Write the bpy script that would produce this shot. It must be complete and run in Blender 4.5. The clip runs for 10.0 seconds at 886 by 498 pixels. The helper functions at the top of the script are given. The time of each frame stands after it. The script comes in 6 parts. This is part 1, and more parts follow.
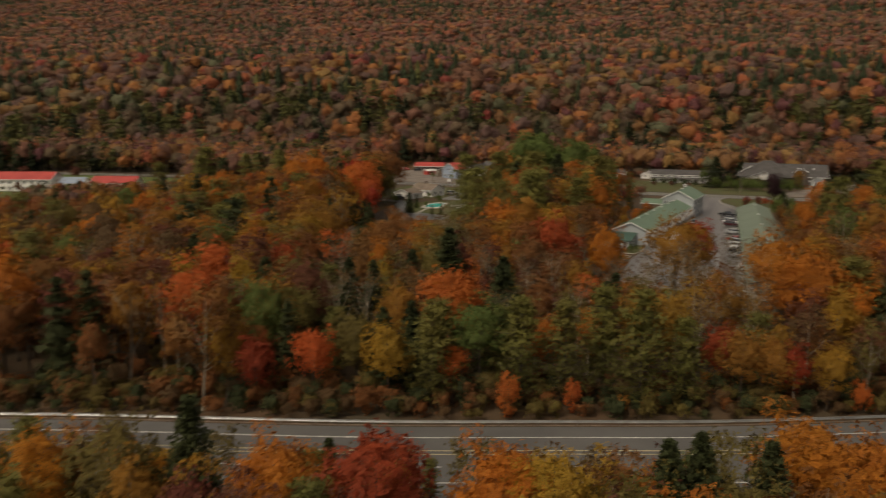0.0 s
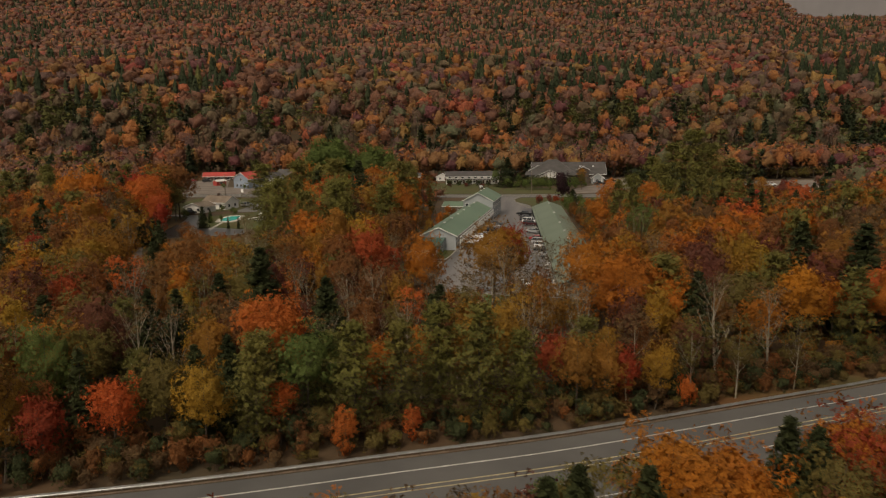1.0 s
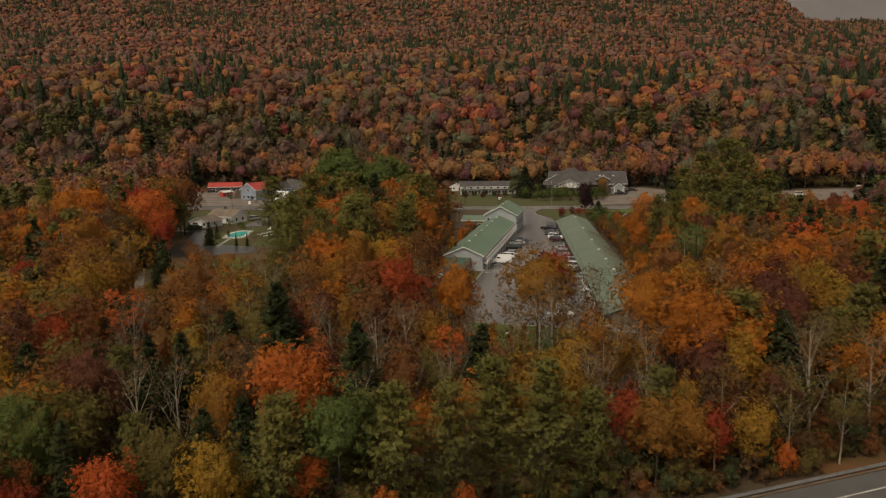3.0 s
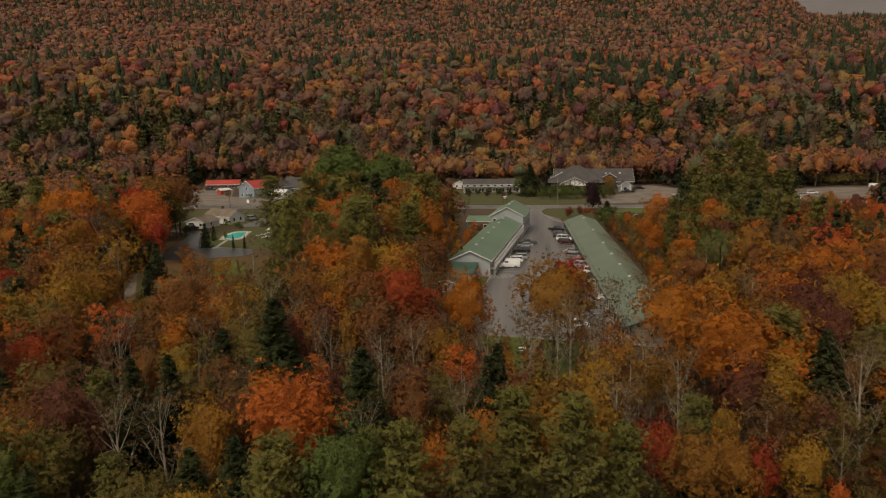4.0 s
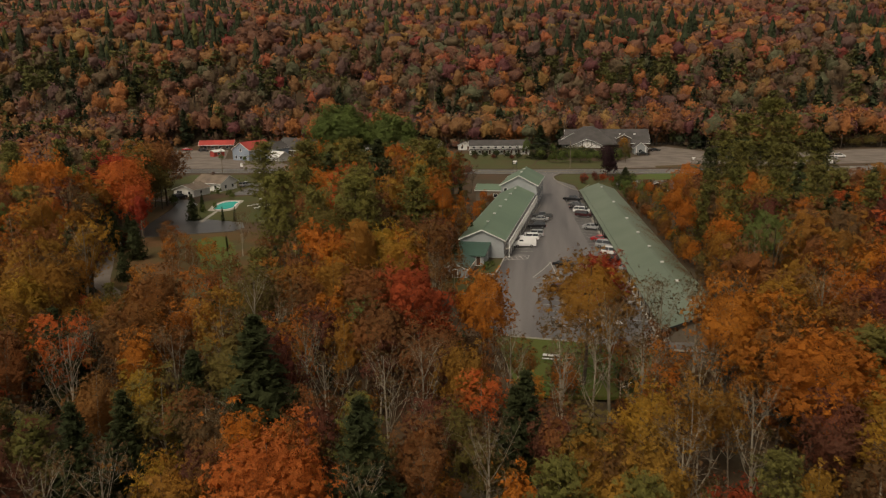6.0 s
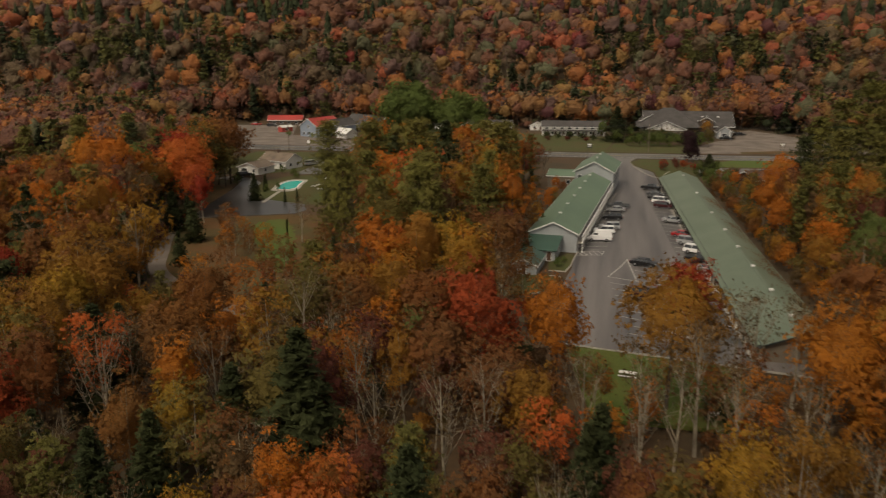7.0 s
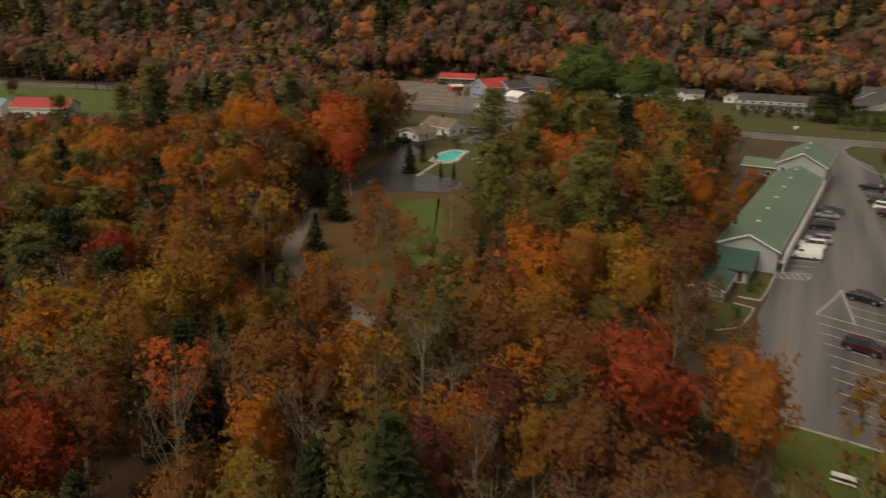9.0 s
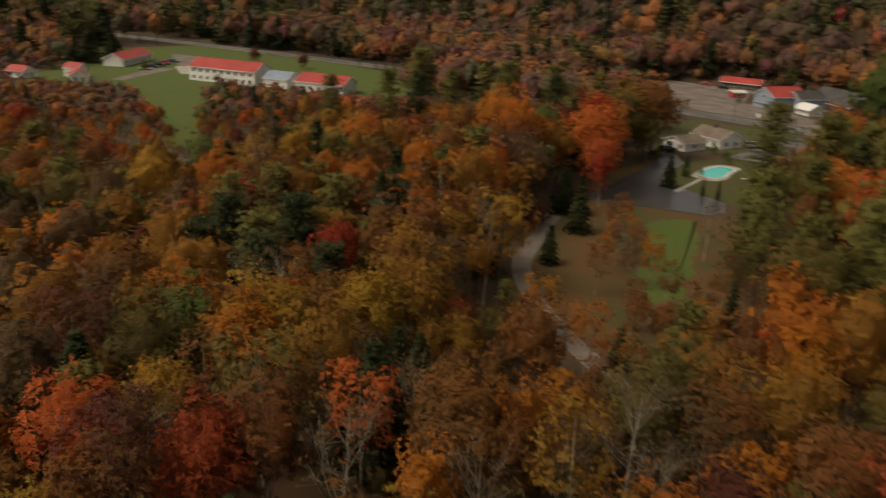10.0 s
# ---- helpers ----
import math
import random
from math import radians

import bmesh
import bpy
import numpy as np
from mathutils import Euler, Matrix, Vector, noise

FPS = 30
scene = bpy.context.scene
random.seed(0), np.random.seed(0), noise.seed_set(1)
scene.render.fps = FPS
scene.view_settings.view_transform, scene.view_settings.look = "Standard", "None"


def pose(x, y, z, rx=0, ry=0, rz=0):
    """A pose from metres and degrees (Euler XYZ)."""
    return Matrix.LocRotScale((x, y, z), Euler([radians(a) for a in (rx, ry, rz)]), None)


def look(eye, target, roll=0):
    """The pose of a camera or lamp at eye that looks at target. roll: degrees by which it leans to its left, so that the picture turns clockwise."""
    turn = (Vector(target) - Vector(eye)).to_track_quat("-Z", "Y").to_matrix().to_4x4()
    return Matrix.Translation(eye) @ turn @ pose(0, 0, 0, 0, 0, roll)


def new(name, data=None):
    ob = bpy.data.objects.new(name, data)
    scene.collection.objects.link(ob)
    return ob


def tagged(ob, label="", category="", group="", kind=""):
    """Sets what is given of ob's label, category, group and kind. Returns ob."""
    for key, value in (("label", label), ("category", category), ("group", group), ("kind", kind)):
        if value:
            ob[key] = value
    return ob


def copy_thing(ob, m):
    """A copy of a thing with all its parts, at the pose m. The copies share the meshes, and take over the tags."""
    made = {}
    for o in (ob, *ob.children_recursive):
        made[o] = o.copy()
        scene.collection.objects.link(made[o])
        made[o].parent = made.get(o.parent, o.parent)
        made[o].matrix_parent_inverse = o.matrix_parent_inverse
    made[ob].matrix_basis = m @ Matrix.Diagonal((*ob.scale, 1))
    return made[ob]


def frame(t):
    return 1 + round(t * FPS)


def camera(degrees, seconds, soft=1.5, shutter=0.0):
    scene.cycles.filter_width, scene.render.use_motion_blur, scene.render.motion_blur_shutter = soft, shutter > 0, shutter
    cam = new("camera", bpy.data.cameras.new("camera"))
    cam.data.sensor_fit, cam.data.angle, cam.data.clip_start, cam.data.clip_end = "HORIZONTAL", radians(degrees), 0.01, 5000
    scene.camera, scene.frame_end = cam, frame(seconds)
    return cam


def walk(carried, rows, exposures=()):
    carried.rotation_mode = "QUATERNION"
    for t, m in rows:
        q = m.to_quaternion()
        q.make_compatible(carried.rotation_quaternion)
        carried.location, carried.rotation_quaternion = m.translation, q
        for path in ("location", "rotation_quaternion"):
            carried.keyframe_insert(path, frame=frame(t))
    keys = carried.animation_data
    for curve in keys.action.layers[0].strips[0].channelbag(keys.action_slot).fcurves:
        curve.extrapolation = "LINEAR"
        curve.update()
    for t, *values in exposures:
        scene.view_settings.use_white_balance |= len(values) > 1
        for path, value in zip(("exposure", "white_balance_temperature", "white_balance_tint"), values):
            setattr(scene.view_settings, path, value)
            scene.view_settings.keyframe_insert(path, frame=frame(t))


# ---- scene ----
EXPOSURE = 0.12
LENS = 57.78
PATH = [  # seconds, x, y, z, yaw, pitch, roll
    (0, 19.78, -225.11, 37.71, 21.814, -9.709, 0.442),
    (0.3, 18.04, -222.97, 37.85, 17.042, -9.593, 0.122),
    (0.5, 16.80, -221.55, 37.96, 13.258, -9.539, -0.170),
    (0.8, 14.80, -219.41, 38.18, 8.333, -9.491, -0.446),
    (1, 13.56, -217.96, 38.32, 6.957, -9.442, -0.588),
    (1.5, 11.17, -214.09, 38.63, 7.083, -9.324, -0.650),
    (2, 9.08, -209.99, 39.00, 7.159, -9.247, -0.678),
    (2.5, 7.48, -206.07, 39.34, 7.210, -9.146, -0.722),
    (3, 5.93, -201.46, 39.75, 7.267, -9.063, -0.780),
    (4.5, 2.13, -187.23, 41.24, 7.252, -10.050, -0.744),
    (5, 1.10, -182.23, 41.78, 7.223, -10.952, -0.726),
    (6.5, -1.80, -166.37, 43.56, 7.847, -13.612, -0.569),
    (6.8, -2.23, -162.94, 43.81, 10.793, -14.148, -0.242),
    (7, -2.54, -160.64, 44.00, 12.382, -14.437, -0.143),
    (7.5, -3.51, -154.91, 44.62, 15.922, -15.299, 0.185),
    (8, -4.60, -149.07, 45.19, 18.855, -16.173, 0.457),
    (8.5, -5.93, -143.19, 45.78, 21.360, -17.019, 0.713),
    (8.8, -6.84, -139.66, 46.14, 23.245, -17.524, 1.000),
    (9, -7.52, -137.32, 46.39, 24.753, -17.806, 1.140),
    (9.2, -8.26, -135.01, 46.66, 28.044, -18.163, 1.493),
    (9.5, -9.50, -131.50, 47.02, 33.819, -18.643, 2.139),
    (9.7, -10.39, -129.09, 47.17, 38.044, -18.945, 2.620),
    (10, -11.79, -125.39, 47.30, 43.545, -19.200, 3.123),
]


def aim(x, y, z, yaw, pitch, roll):
    """The camera's pose: yaw to the left of north, pitch up, roll to its left, in degrees."""
    return pose(x, y, z, 0, 0, yaw) @ pose(0, 0, 0, 90 + pitch) @ pose(0, 0, 0, 0, 0, roll)


cam = camera(LENS, 10.0, soft=1.2, shutter=0.5)
walk(cam, [(t, aim(*row)) for t, *row in PATH], exposures=[(0, EXPOSURE, 8150, 10), (10, EXPOSURE, 8150, 10)])

# ---- daylight: an overcast autumn afternoon ----
world = bpy.data.worlds.new("overcast_sky")
scene.world = world
world.use_nodes = True
wn = world.node_tree.nodes
sky = wn.new("ShaderNodeTexSky")
sky.sky_type = "NISHITA"
sky.sun_disc = False
sky.sun_elevation = radians(52)
sky.sun_rotation = radians(200)
sky.dust_density = 4.0
sky.air_density = 0.6
grey = wn.new("ShaderNodeHueSaturation")
grey.inputs["Saturation"].default_value = 0.25
world.node_tree.links.new(sky.outputs[0], grey.inputs["Color"])
world.node_tree.links.new(grey.outputs[0], wn["Background"].inputs["Color"])
wn["Background"].inputs["Strength"].default_value = 0.10

sun = new("sun", bpy.data.lights.new("sun", "SUN"))
sun.data.energy = 1.2
sun.data.angle = radians(25)
sun.data.color = (1.0, 0.96, 0.9)
sun.matrix_world = look((0, 0, 0), (0.22, 0.58, -0.8))


# ---- materials ----
def material(name, colour, rough=0.8, vary=0.25, grain=8.0, blotch=0.3, bump=0.0, metal=0.0, second=None, by_piece=0.0, by_thing=0.0, leaf=0.0, mottle=0.5, sprig=0.0, fill=0.62, leafy=0.38, streak=1.0):
    """A surface with colour variation at two scales (grain, blotches) in metres, and fine relief."""
    m = bpy.data.materials.new(name)
    m.use_nodes = True
    nodes, links = m.node_tree.nodes, m.node_tree.links
    shader = nodes["Principled BSDF"]
    shader.inputs["Roughness"].default_value = rough
    shader.inputs["Metallic"].default_value = metal
    where = nodes.new("ShaderNodeNewGeometry")
    fine, broad = nodes.new("ShaderNodeTexNoise"), nodes.new("ShaderNodeTexNoise")
    for tex, scale, detail in ((fine, grain, 4), (broad, blotch, 3)):
        tex.inputs["Scale"].default_value = scale
        tex.inputs["Detail"].default_value = detail
        links.new(where.outputs["Position"], tex.inputs["Vector"])
    if streak != 1.0:
        drawn = nodes.new("ShaderNodeMapping")
        drawn.inputs["Scale"].default_value = (1, streak, 1)
        links.new(where.outputs["Position"], drawn.inputs["Vector"])
        links.new(drawn.outputs["Vector"], broad.inputs["Vector"])
    base = nodes.new("ShaderNodeMix")
    base.data_type = "RGBA"
    base.inputs["A"].default_value = (*colour, 1)
    base.inputs["B"].default_value = (*(second or [c * (1 - vary) for c in colour]), 1)
    spread = nodes.new("ShaderNodeMapRange")
    spread.inputs["From Min"].default_value = 0.5 - 0.3 * mottle
    spread.inputs["From Max"].default_value = 0.5 + 0.3 * mottle
    links.new(broad.outputs["Fac"], spread.inputs["Value"])
    links.new(spread.outputs["Result"], base.inputs["Factor"])
    value = nodes.new("ShaderNodeHueSaturation")
    links.new(base.outputs["Result"], value.inputs["Color"])
    total = nodes.new("ShaderNodeMath")
    total.operation = "MULTIPLY_ADD"
    total.inputs[1].default_value = vary
    total.inputs[2].default_value = 1 - 0.5 * vary
    links.new(fine.outputs["Fac"], total.inputs[0])
    last = total.outputs[0]
    if by_piece:
        add = nodes.new("ShaderNodeMath")
        add.operation = "MULTIPLY_ADD"
        add.inputs[1].default_value = by_piece
        links.new(where.outputs["Random Per Island"], add.inputs[0])
        less = nodes.new("ShaderNodeMath")
        less.operation = "SUBTRACT"
        less.inputs[1].default_value = 0.5 * by_piece
        links.new(last, add.inputs[2])
        links.new(add.outputs[0], less.inputs[0])
        last = less.outputs[0]
    if by_thing:
        info = nodes.new("ShaderNodeObjectInfo")
        hue = nodes.new("ShaderNodeMapRange")
        hue.inputs["To Min"].default_value = 0.5
        hue.inputs["To Max"].default_value = 0.5 + 0.03 * by_thing
        links.new(info.outputs["Random"], hue.inputs["Value"])
        links.new(hue.outputs["Result"], value.inputs["Hue"])
    links.new(last, value.inputs["Value"])
    links.new(value.outputs["Color"], shader.inputs["Base Color"])
    if bump:
        relief = nodes.new("ShaderNodeBump")
        relief.inputs["Strength"].default_value = bump
        relief.inputs["Distance"].default_value = 0.05
        links.new(fine.outputs["Fac"], relief.inputs["Height"])
        links.new(relief.outputs["Normal"], shader.inputs["Normal"])
    if leaf:
        thin = nodes.new("ShaderNodeBsdfTranslucent")
        both = nodes.new("ShaderNodeMixShader")
        both.inputs["Fac"].default_value = leaf
        links.new(value.outputs["Color"], thin.inputs["Color"])
        links.new(shader.outputs[0], both.inputs[1])
        links.new(thin.outputs[0], both.inputs[2])
        links.new(both.outputs[0], nodes["Material Output"].inputs["Surface"])
        shader.inputs["Specular IOR Level"].default_value = 0.15
        if sprig:
            # single leaves: rounded cells with gaps between them, each with its own shade
            cells = nodes.new("ShaderNodeTexVoronoi")
            cells.inputs["Scale"].default_value = sprig
            links.new(where.outputs["Position"], cells.inputs["Vector"])
            solid = nodes.new("ShaderNodeMath")
            solid.operation = "LESS_THAN"
            solid.inputs[1].default_value = fill
            links.new(cells.outputs["Distance"], solid.inputs[0])
            split = nodes.new("ShaderNodeSeparateColor")
            links.new(cells.outputs["Color"], split.inputs["Color"])
            shade = nodes.new("ShaderNodeMapRange")
            shade.inputs["To Min"].default_value = 1 - leafy
            shade.inputs["To Max"].default_value = 1 + leafy
            links.new(split.outputs["Red"], shade.inputs["Value"])
            mult = nodes.new("ShaderNodeMath")
            mult.operation = "MULTIPLY"
            links.new(last, mult.inputs[0])
            links.new(shade.outputs["Result"], mult.inputs[1])
            links.new(mult.outputs[0], value.inputs["Value"])
            gap = nodes.new("ShaderNodeBsdfTransparent")
            holes = nodes.new("ShaderNodeMixShader")
            links.new(solid.outputs[0], holes.inputs["Fac"])
            links.new(gap.outputs[0], holes.inputs[1])
            links.new(both.outputs[0], holes.inputs[2])
            links.new(holes.outputs[0], nodes["Material Output"].inputs["Surface"])
    return m


LEAVES, HAZED_SLOPE_LEAVES, HAZED_RIDGE_LEAVES = {}, {}, {}
for key, colour, second in (
    ("rust", (0.20, 0.070, 0.022), (0.13, 0.060, 0.026)),
    ("orange", (0.39, 0.118, 0.018), (0.28, 0.090, 0.020)),
    ("flame", (0.44, 0.095, 0.026), (0.32, 0.066, 0.024)),
    ("crimson", (0.30, 0.030, 0.018), (0.20, 0.028, 0.020)),
    ("maroon", (0.13, 0.035, 0.024), (0.10, 0.040, 0.028)),
    ("plum", (0.045, 0.020, 0.026), (0.030, 0.016, 0.020)),
    ("gold", (0.32, 0.160, 0.025), (0.22, 0.120, 0.025)),
    ("amber", (0.27, 0.118, 0.022), (0.19, 0.088, 0.022)),
    ("olive", (0.13, 0.100, 0.028), (0.10, 0.070, 0.025)),
    ("brown", (0.12, 0.066, 0.030), (0.095, 0.058, 0.030)),
    ("green", (0.100, 0.125, 0.034), (0.078, 0.098, 0.028)),
    ("pine", (0.158, 0.134, 0.038), (0.104, 0.098, 0.030)),
    ("spruce", (0.054, 0.060, 0.023), (0.036, 0.044, 0.019)),
):
    common = dict(second=second, by_thing=0.5, leaf=0.38, mottle=0.7)
    colour, second = [tuple(1.1 * v for v in c) for c in (colour, second)]
    common["second"] = second
    fine = 8.0
    LEAVES[key] = material("leaves_" + key, colour, 0.75, 0.3, 0.9, 0.16, by_piece=0.2, sprig=fine, fill=0.62 if key == "spruce" else 0.57, leafy=0.24, **common)
    # hill leaves carry painted distance haze: hues pulled to one mean, blue raised
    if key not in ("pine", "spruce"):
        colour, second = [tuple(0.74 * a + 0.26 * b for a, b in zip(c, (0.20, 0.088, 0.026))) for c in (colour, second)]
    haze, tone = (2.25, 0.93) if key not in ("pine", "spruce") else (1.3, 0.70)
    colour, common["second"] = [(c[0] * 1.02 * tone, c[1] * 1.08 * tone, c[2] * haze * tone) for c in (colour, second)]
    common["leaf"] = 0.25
    HAZED_SLOPE_LEAVES[key] = material("hazed_slope_leaves_" + key, colour, 0.8, 0.45, 0.7, 0.16, by_piece=0.28, sprig=2.2, fill=0.72, leafy=0.2, **common)
    # more haze painted into the ridge leaves, drawn towards a bluer mean
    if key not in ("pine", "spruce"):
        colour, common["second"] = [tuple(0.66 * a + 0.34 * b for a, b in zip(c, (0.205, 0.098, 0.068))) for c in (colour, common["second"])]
    HAZED_RIDGE_LEAVES[key] = material("hazed_ridge_leaves_" + key, colour, 0.85, 0.4, 0.5, 0.05, by_piece=0.4, **common)

BARK = material("bark_brown", (0.10, 0.075, 0.055), 0.95, 0.5, 6, 0.8, bump=0.5)
PALE_BARK = material("bark_pale", (0.32, 0.27, 0.20), 0.9, 0.5, 5, 0.7, bump=0.4)
FOREST_FLOOR = material("leaf_litter", (0.080, 0.042, 0.018), 0.95, 0.6, 1.2, 0.06, bump=0.6, second=(0.048, 0.035, 0.017))
LAWN = material("lawn_grass", (0.052, 0.098, 0.010), 0.95, 0.6, 2.2, 0.11, bump=0.6, second=(0.084, 0.088, 0.014), mottle=0.8)
ROUGH_GRASS = material("rough_grass", (0.050, 0.066, 0.012), 0.95, 0.6, 2.0, 0.12, bump=0.6, second=(0.072, 0.054, 0.015), mottle=0.7)
LITTER_LAWN = material("leaf_strewn_lawn", (0.112, 0.048, 0.012), 0.95, 0.6, 1.8, 0.09, bump=0.6, second=(0.058, 0.050, 0.012))
ASPHALT = material("worn_asphalt", (0.145, 0.137, 0.130), 0.5, 0.35, 6, 0.07, bump=0.3, second=(0.062, 0.059, 0.058), mottle=0.45)
LOT_ASPHALT = material("driven_asphalt", (0.178, 0.160, 0.151), 0.42, 0.4, 5, 0.24, bump=0.3, second=(0.072, 0.066, 0.066), mottle=0.5, streak=0.06)
BAY_ASPHALT = material("stained_asphalt", (0.115, 0.106, 0.100), 0.45, 0.4, 5, 0.22, bump=0.3, second=(0.062, 0.059, 0.058), mottle=0.5)
WET_ASPHALT = material("wet_asphalt", (0.05, 0.05, 0.052), 0.28, 0.3, 6, 0.12, bump=0.1, second=(0.07, 0.068, 0.066))
HIGHWAY = material("highway_asphalt", (0.098, 0.093, 0.088), 0.8, 0.2, 9, 0.12, bump=0.2, second=(0.072, 0.069, 0.066))
GRAVEL = material("gravel", (0.205, 0.168, 0.140), 0.95, 0.4, 4, 0.15, bump=0.6)
ROAD_PAINT = material("road_paint", (0.62, 0.6, 0.55), 0.7, 0.35, 7, 0.8)
YELLOW_PAINT = material("yellow_road_paint", (0.52, 0.43, 0.24), 0.7, 0.35, 7, 0.8)
CONCRETE = material("concrete", (0.42, 0.39, 0.34), 0.9, 0.3, 7, 0.5, bump=0.3)
GREEN_ROOF = material("green_metal_roof", (0.125, 0.19, 0.125), 0.5, 0.14, 3, 0.10, second=(0.105, 0.165, 0.11))
GREY_GREEN_ROOF = material("weathered_green_metal_roof", (0.145, 0.180, 0.130), 0.5, 0.2, 2, 0.12, second=(0.115, 0.150, 0.105))
DARK_GREEN_ROOF = material("dark_green_metal_roof", (0.045, 0.10, 0.075), 0.45, 0.2, 3, 0.2)
RED_ROOF = material("red_metal_roof", (0.42, 0.055, 0.045), 0.5, 0.2, 3, 0.15)
SHINGLE = material("grey_shingles", (0.074, 0.067, 0.064), 0.9, 0.35, 5, 0.3, bump=0.4)
TAN_SHINGLE = material("tan_shingles", (0.19, 0.145, 0.11), 0.9, 0.35, 5, 0.3, bump=0.4)
BROWN_SHINGLE = material("brown_shingles", (0.12, 0.075, 0.06), 0.9, 0.35, 5, 0.3, bump=0.4)
GREY_WALL = material("grey_clapboard", (0.30, 0.32, 0.33), 0.8, 0.15, 4, 0.3)
BLUE_WALL = material("blue_grey_clapboard", (0.24, 0.29, 0.36), 0.8, 0.15, 4, 0.3)
WHITE_WALL = material("white_clapboard", (0.72, 0.71, 0.68), 0.75, 0.12, 4, 0.3)
TAN_WALL = material("tan_clapboard", (0.17, 0.135, 0.10), 0.8, 0.2, 4, 0.3)
DARK_WALL = material("dark_brown_wall", (0.09, 0.065, 0.05), 0.85, 0.3, 4, 0.3)
TRIM = material("white_trim", (0.75, 0.74, 0.72), 0.6, 0.1, 6, 0.5)
DARK_TRIM = material("dark_trim", (0.03, 0.035, 0.035), 0.6, 0.2, 6, 0.5)
BROWN_DOOR = material("brown_door", (0.10, 0.05, 0.03), 0.6, 0.2, 6, 0.5)
GLASS = material("window_glass", (0.02, 0.025, 0.03), 0.08, 0.1, 2, 0.5)
STEEL = material("galvanised_steel", (0.45, 0.46, 0.46), 0.45, 0.2, 6, 0.6, metal=0.7)
RUSTY_RAIL = material("weathered_rail", (0.20, 0.14, 0.10), 0.8, 0.4, 5, 0.5)
WOOD = material("weathered_wood", (0.19, 0.15, 0.115), 0.9, 0.35, 6, 0.5, bump=0.3)
WATER = material("pool_water", (0.03, 0.62, 0.56), 0.08, 0.1, 2, 0.3)
TYRE = material("tyre_rubber", (0.02, 0.02, 0.02), 0.9, 0.2, 8, 0.5)
RIM = material("alloy_rim", (0.35, 0.35, 0.36), 0.4, 0.2, 8, 0.5, metal=0.8)
LAMP_RED = material("tail_lamp", (0.35, 0.02, 0.02), 0.3, 0.1, 8, 0.5)
LAMP_CLEAR = material("head_lamp", (0.7, 0.7, 0.7), 0.2, 0.1, 8, 0.5)


# ---- mesh helpers ----
def part(name, bm, mat, parent=None, label=""):
    """Links a bmesh as one mesh object under a thing or a part."""
    me = bpy.data.meshes.new(name)
    bmesh.ops.recalc_face_normals(bm, faces=bm.faces[:])
    bm.to_mesh(me)
    bm.free()
    me.materials.append(mat)
    ob = new(name, me)
    if parent:
        ob.parent = parent
    if label:
        tagged(ob, label)
    return ob


def thing(name, at, turn=0.0, label="", category="", group="", kind=""):
    ob = new(name)
    ob.matrix_world = pose(*at, 0, 0, turn)
    ob.empty_display_size = 0.5
    return tagged(ob, label, category, group, kind)


def box(bm, x0, x1, y0, y1, z0, z1, bevel=0.0):
    v = [bm.verts.new((x, y, z)) for z in (z0, z1) for x, y in ((x0, y0), (x1, y0), (x1, y1), (x0, y1))]
    faces = [bm.faces.new([v[i] for i in f]) for f in ((3, 2, 1, 0), (4, 5, 6, 7), (0, 1, 5, 4), (1, 2, 6, 5), (2, 3, 7, 6), (3, 0, 4, 7))]
    if bevel:
        bmesh.ops.bevel(bm, geom=list({e for f in faces for e in f.edges}), offset=bevel, segments=1, affect="EDGES")
    return bm


def boxes(*rows):
    bm = bmesh.new()
    for row in rows:
        box(bm, *row)
    return bm


def prism(bm, outline, a, b, axis="y"):
    """Sweeps an outline (pairs) along an axis from a to b."""
    def at(p, s):
        return {"y": (p[0], s, p[1]), "x": (s, p[0], p[1]), "z": (p[0], p[1], s)}[axis]
    lo, hi = [bm.verts.new(at(p, a)) for p in outline], [bm.verts.new(at(p, b)) for p in outline]
    n = len(outline)
    bm.faces.new(lo)
    bm.faces.new(hi[::-1])
    for i in range(n):
        bm.faces.new((lo[i], lo[(i + 1) % n], hi[(i + 1) % n], hi[i]))
    return bm


def rod(bm, a, b, r0, r1=None, sides=8):
    """A tapered rod from a to b."""
    a, b, r1 = Vector(a), Vector(b), r0 if r1 is None else r1
    way = (b - a).normalized()
    u = way.orthogonal().normalized()
    w = way.cross(u)
    rings = [[bm.verts.new(p + r * (math.cos(k * math.tau / sides) * u + math.sin(k * math.tau / sides) * w)) for k in range(sides)] for p, r in ((a, r0), (b, r1))]
    for k in range(sides):
        bm.faces.new((rings[0][k], rings[0][(k + 1) % sides], rings[1][(k + 1) % sides], rings[1][k]))
    bm.faces.new(rings[0][::-1])
    bm.faces.new(rings[1])
    return bm


def tube(points, radii, sides=5):
    """Vertices and quads of a bent tapered limb."""
    points = np.asarray(points, float)
    ring = np.linspace(0, math.tau, sides, endpoint=False)
    verts, faces = [], []
    for i, (p, r) in enumerate(zip(points, radii)):
        way = points[min(i + 1, len(points) - 1)] - points[max(i - 1, 0)]
        way = way / (np.linalg.norm(way) + 1e-9)
        u = np.cross(way, (0.3, 0.9, 0.1))
        u /= np.linalg.norm(u) + 1e-9
        w = np.cross(way, u)
        verts += [p + r * (math.cos(a) * u + math.sin(a) * w) for a in ring]
        if i:
            b = (i - 1) * sides
            faces += [(b + k, b + (k + 1) % sides, b + sides + (k + 1) % sides, b + sides + k) for k in range(sides)]
    return verts, faces


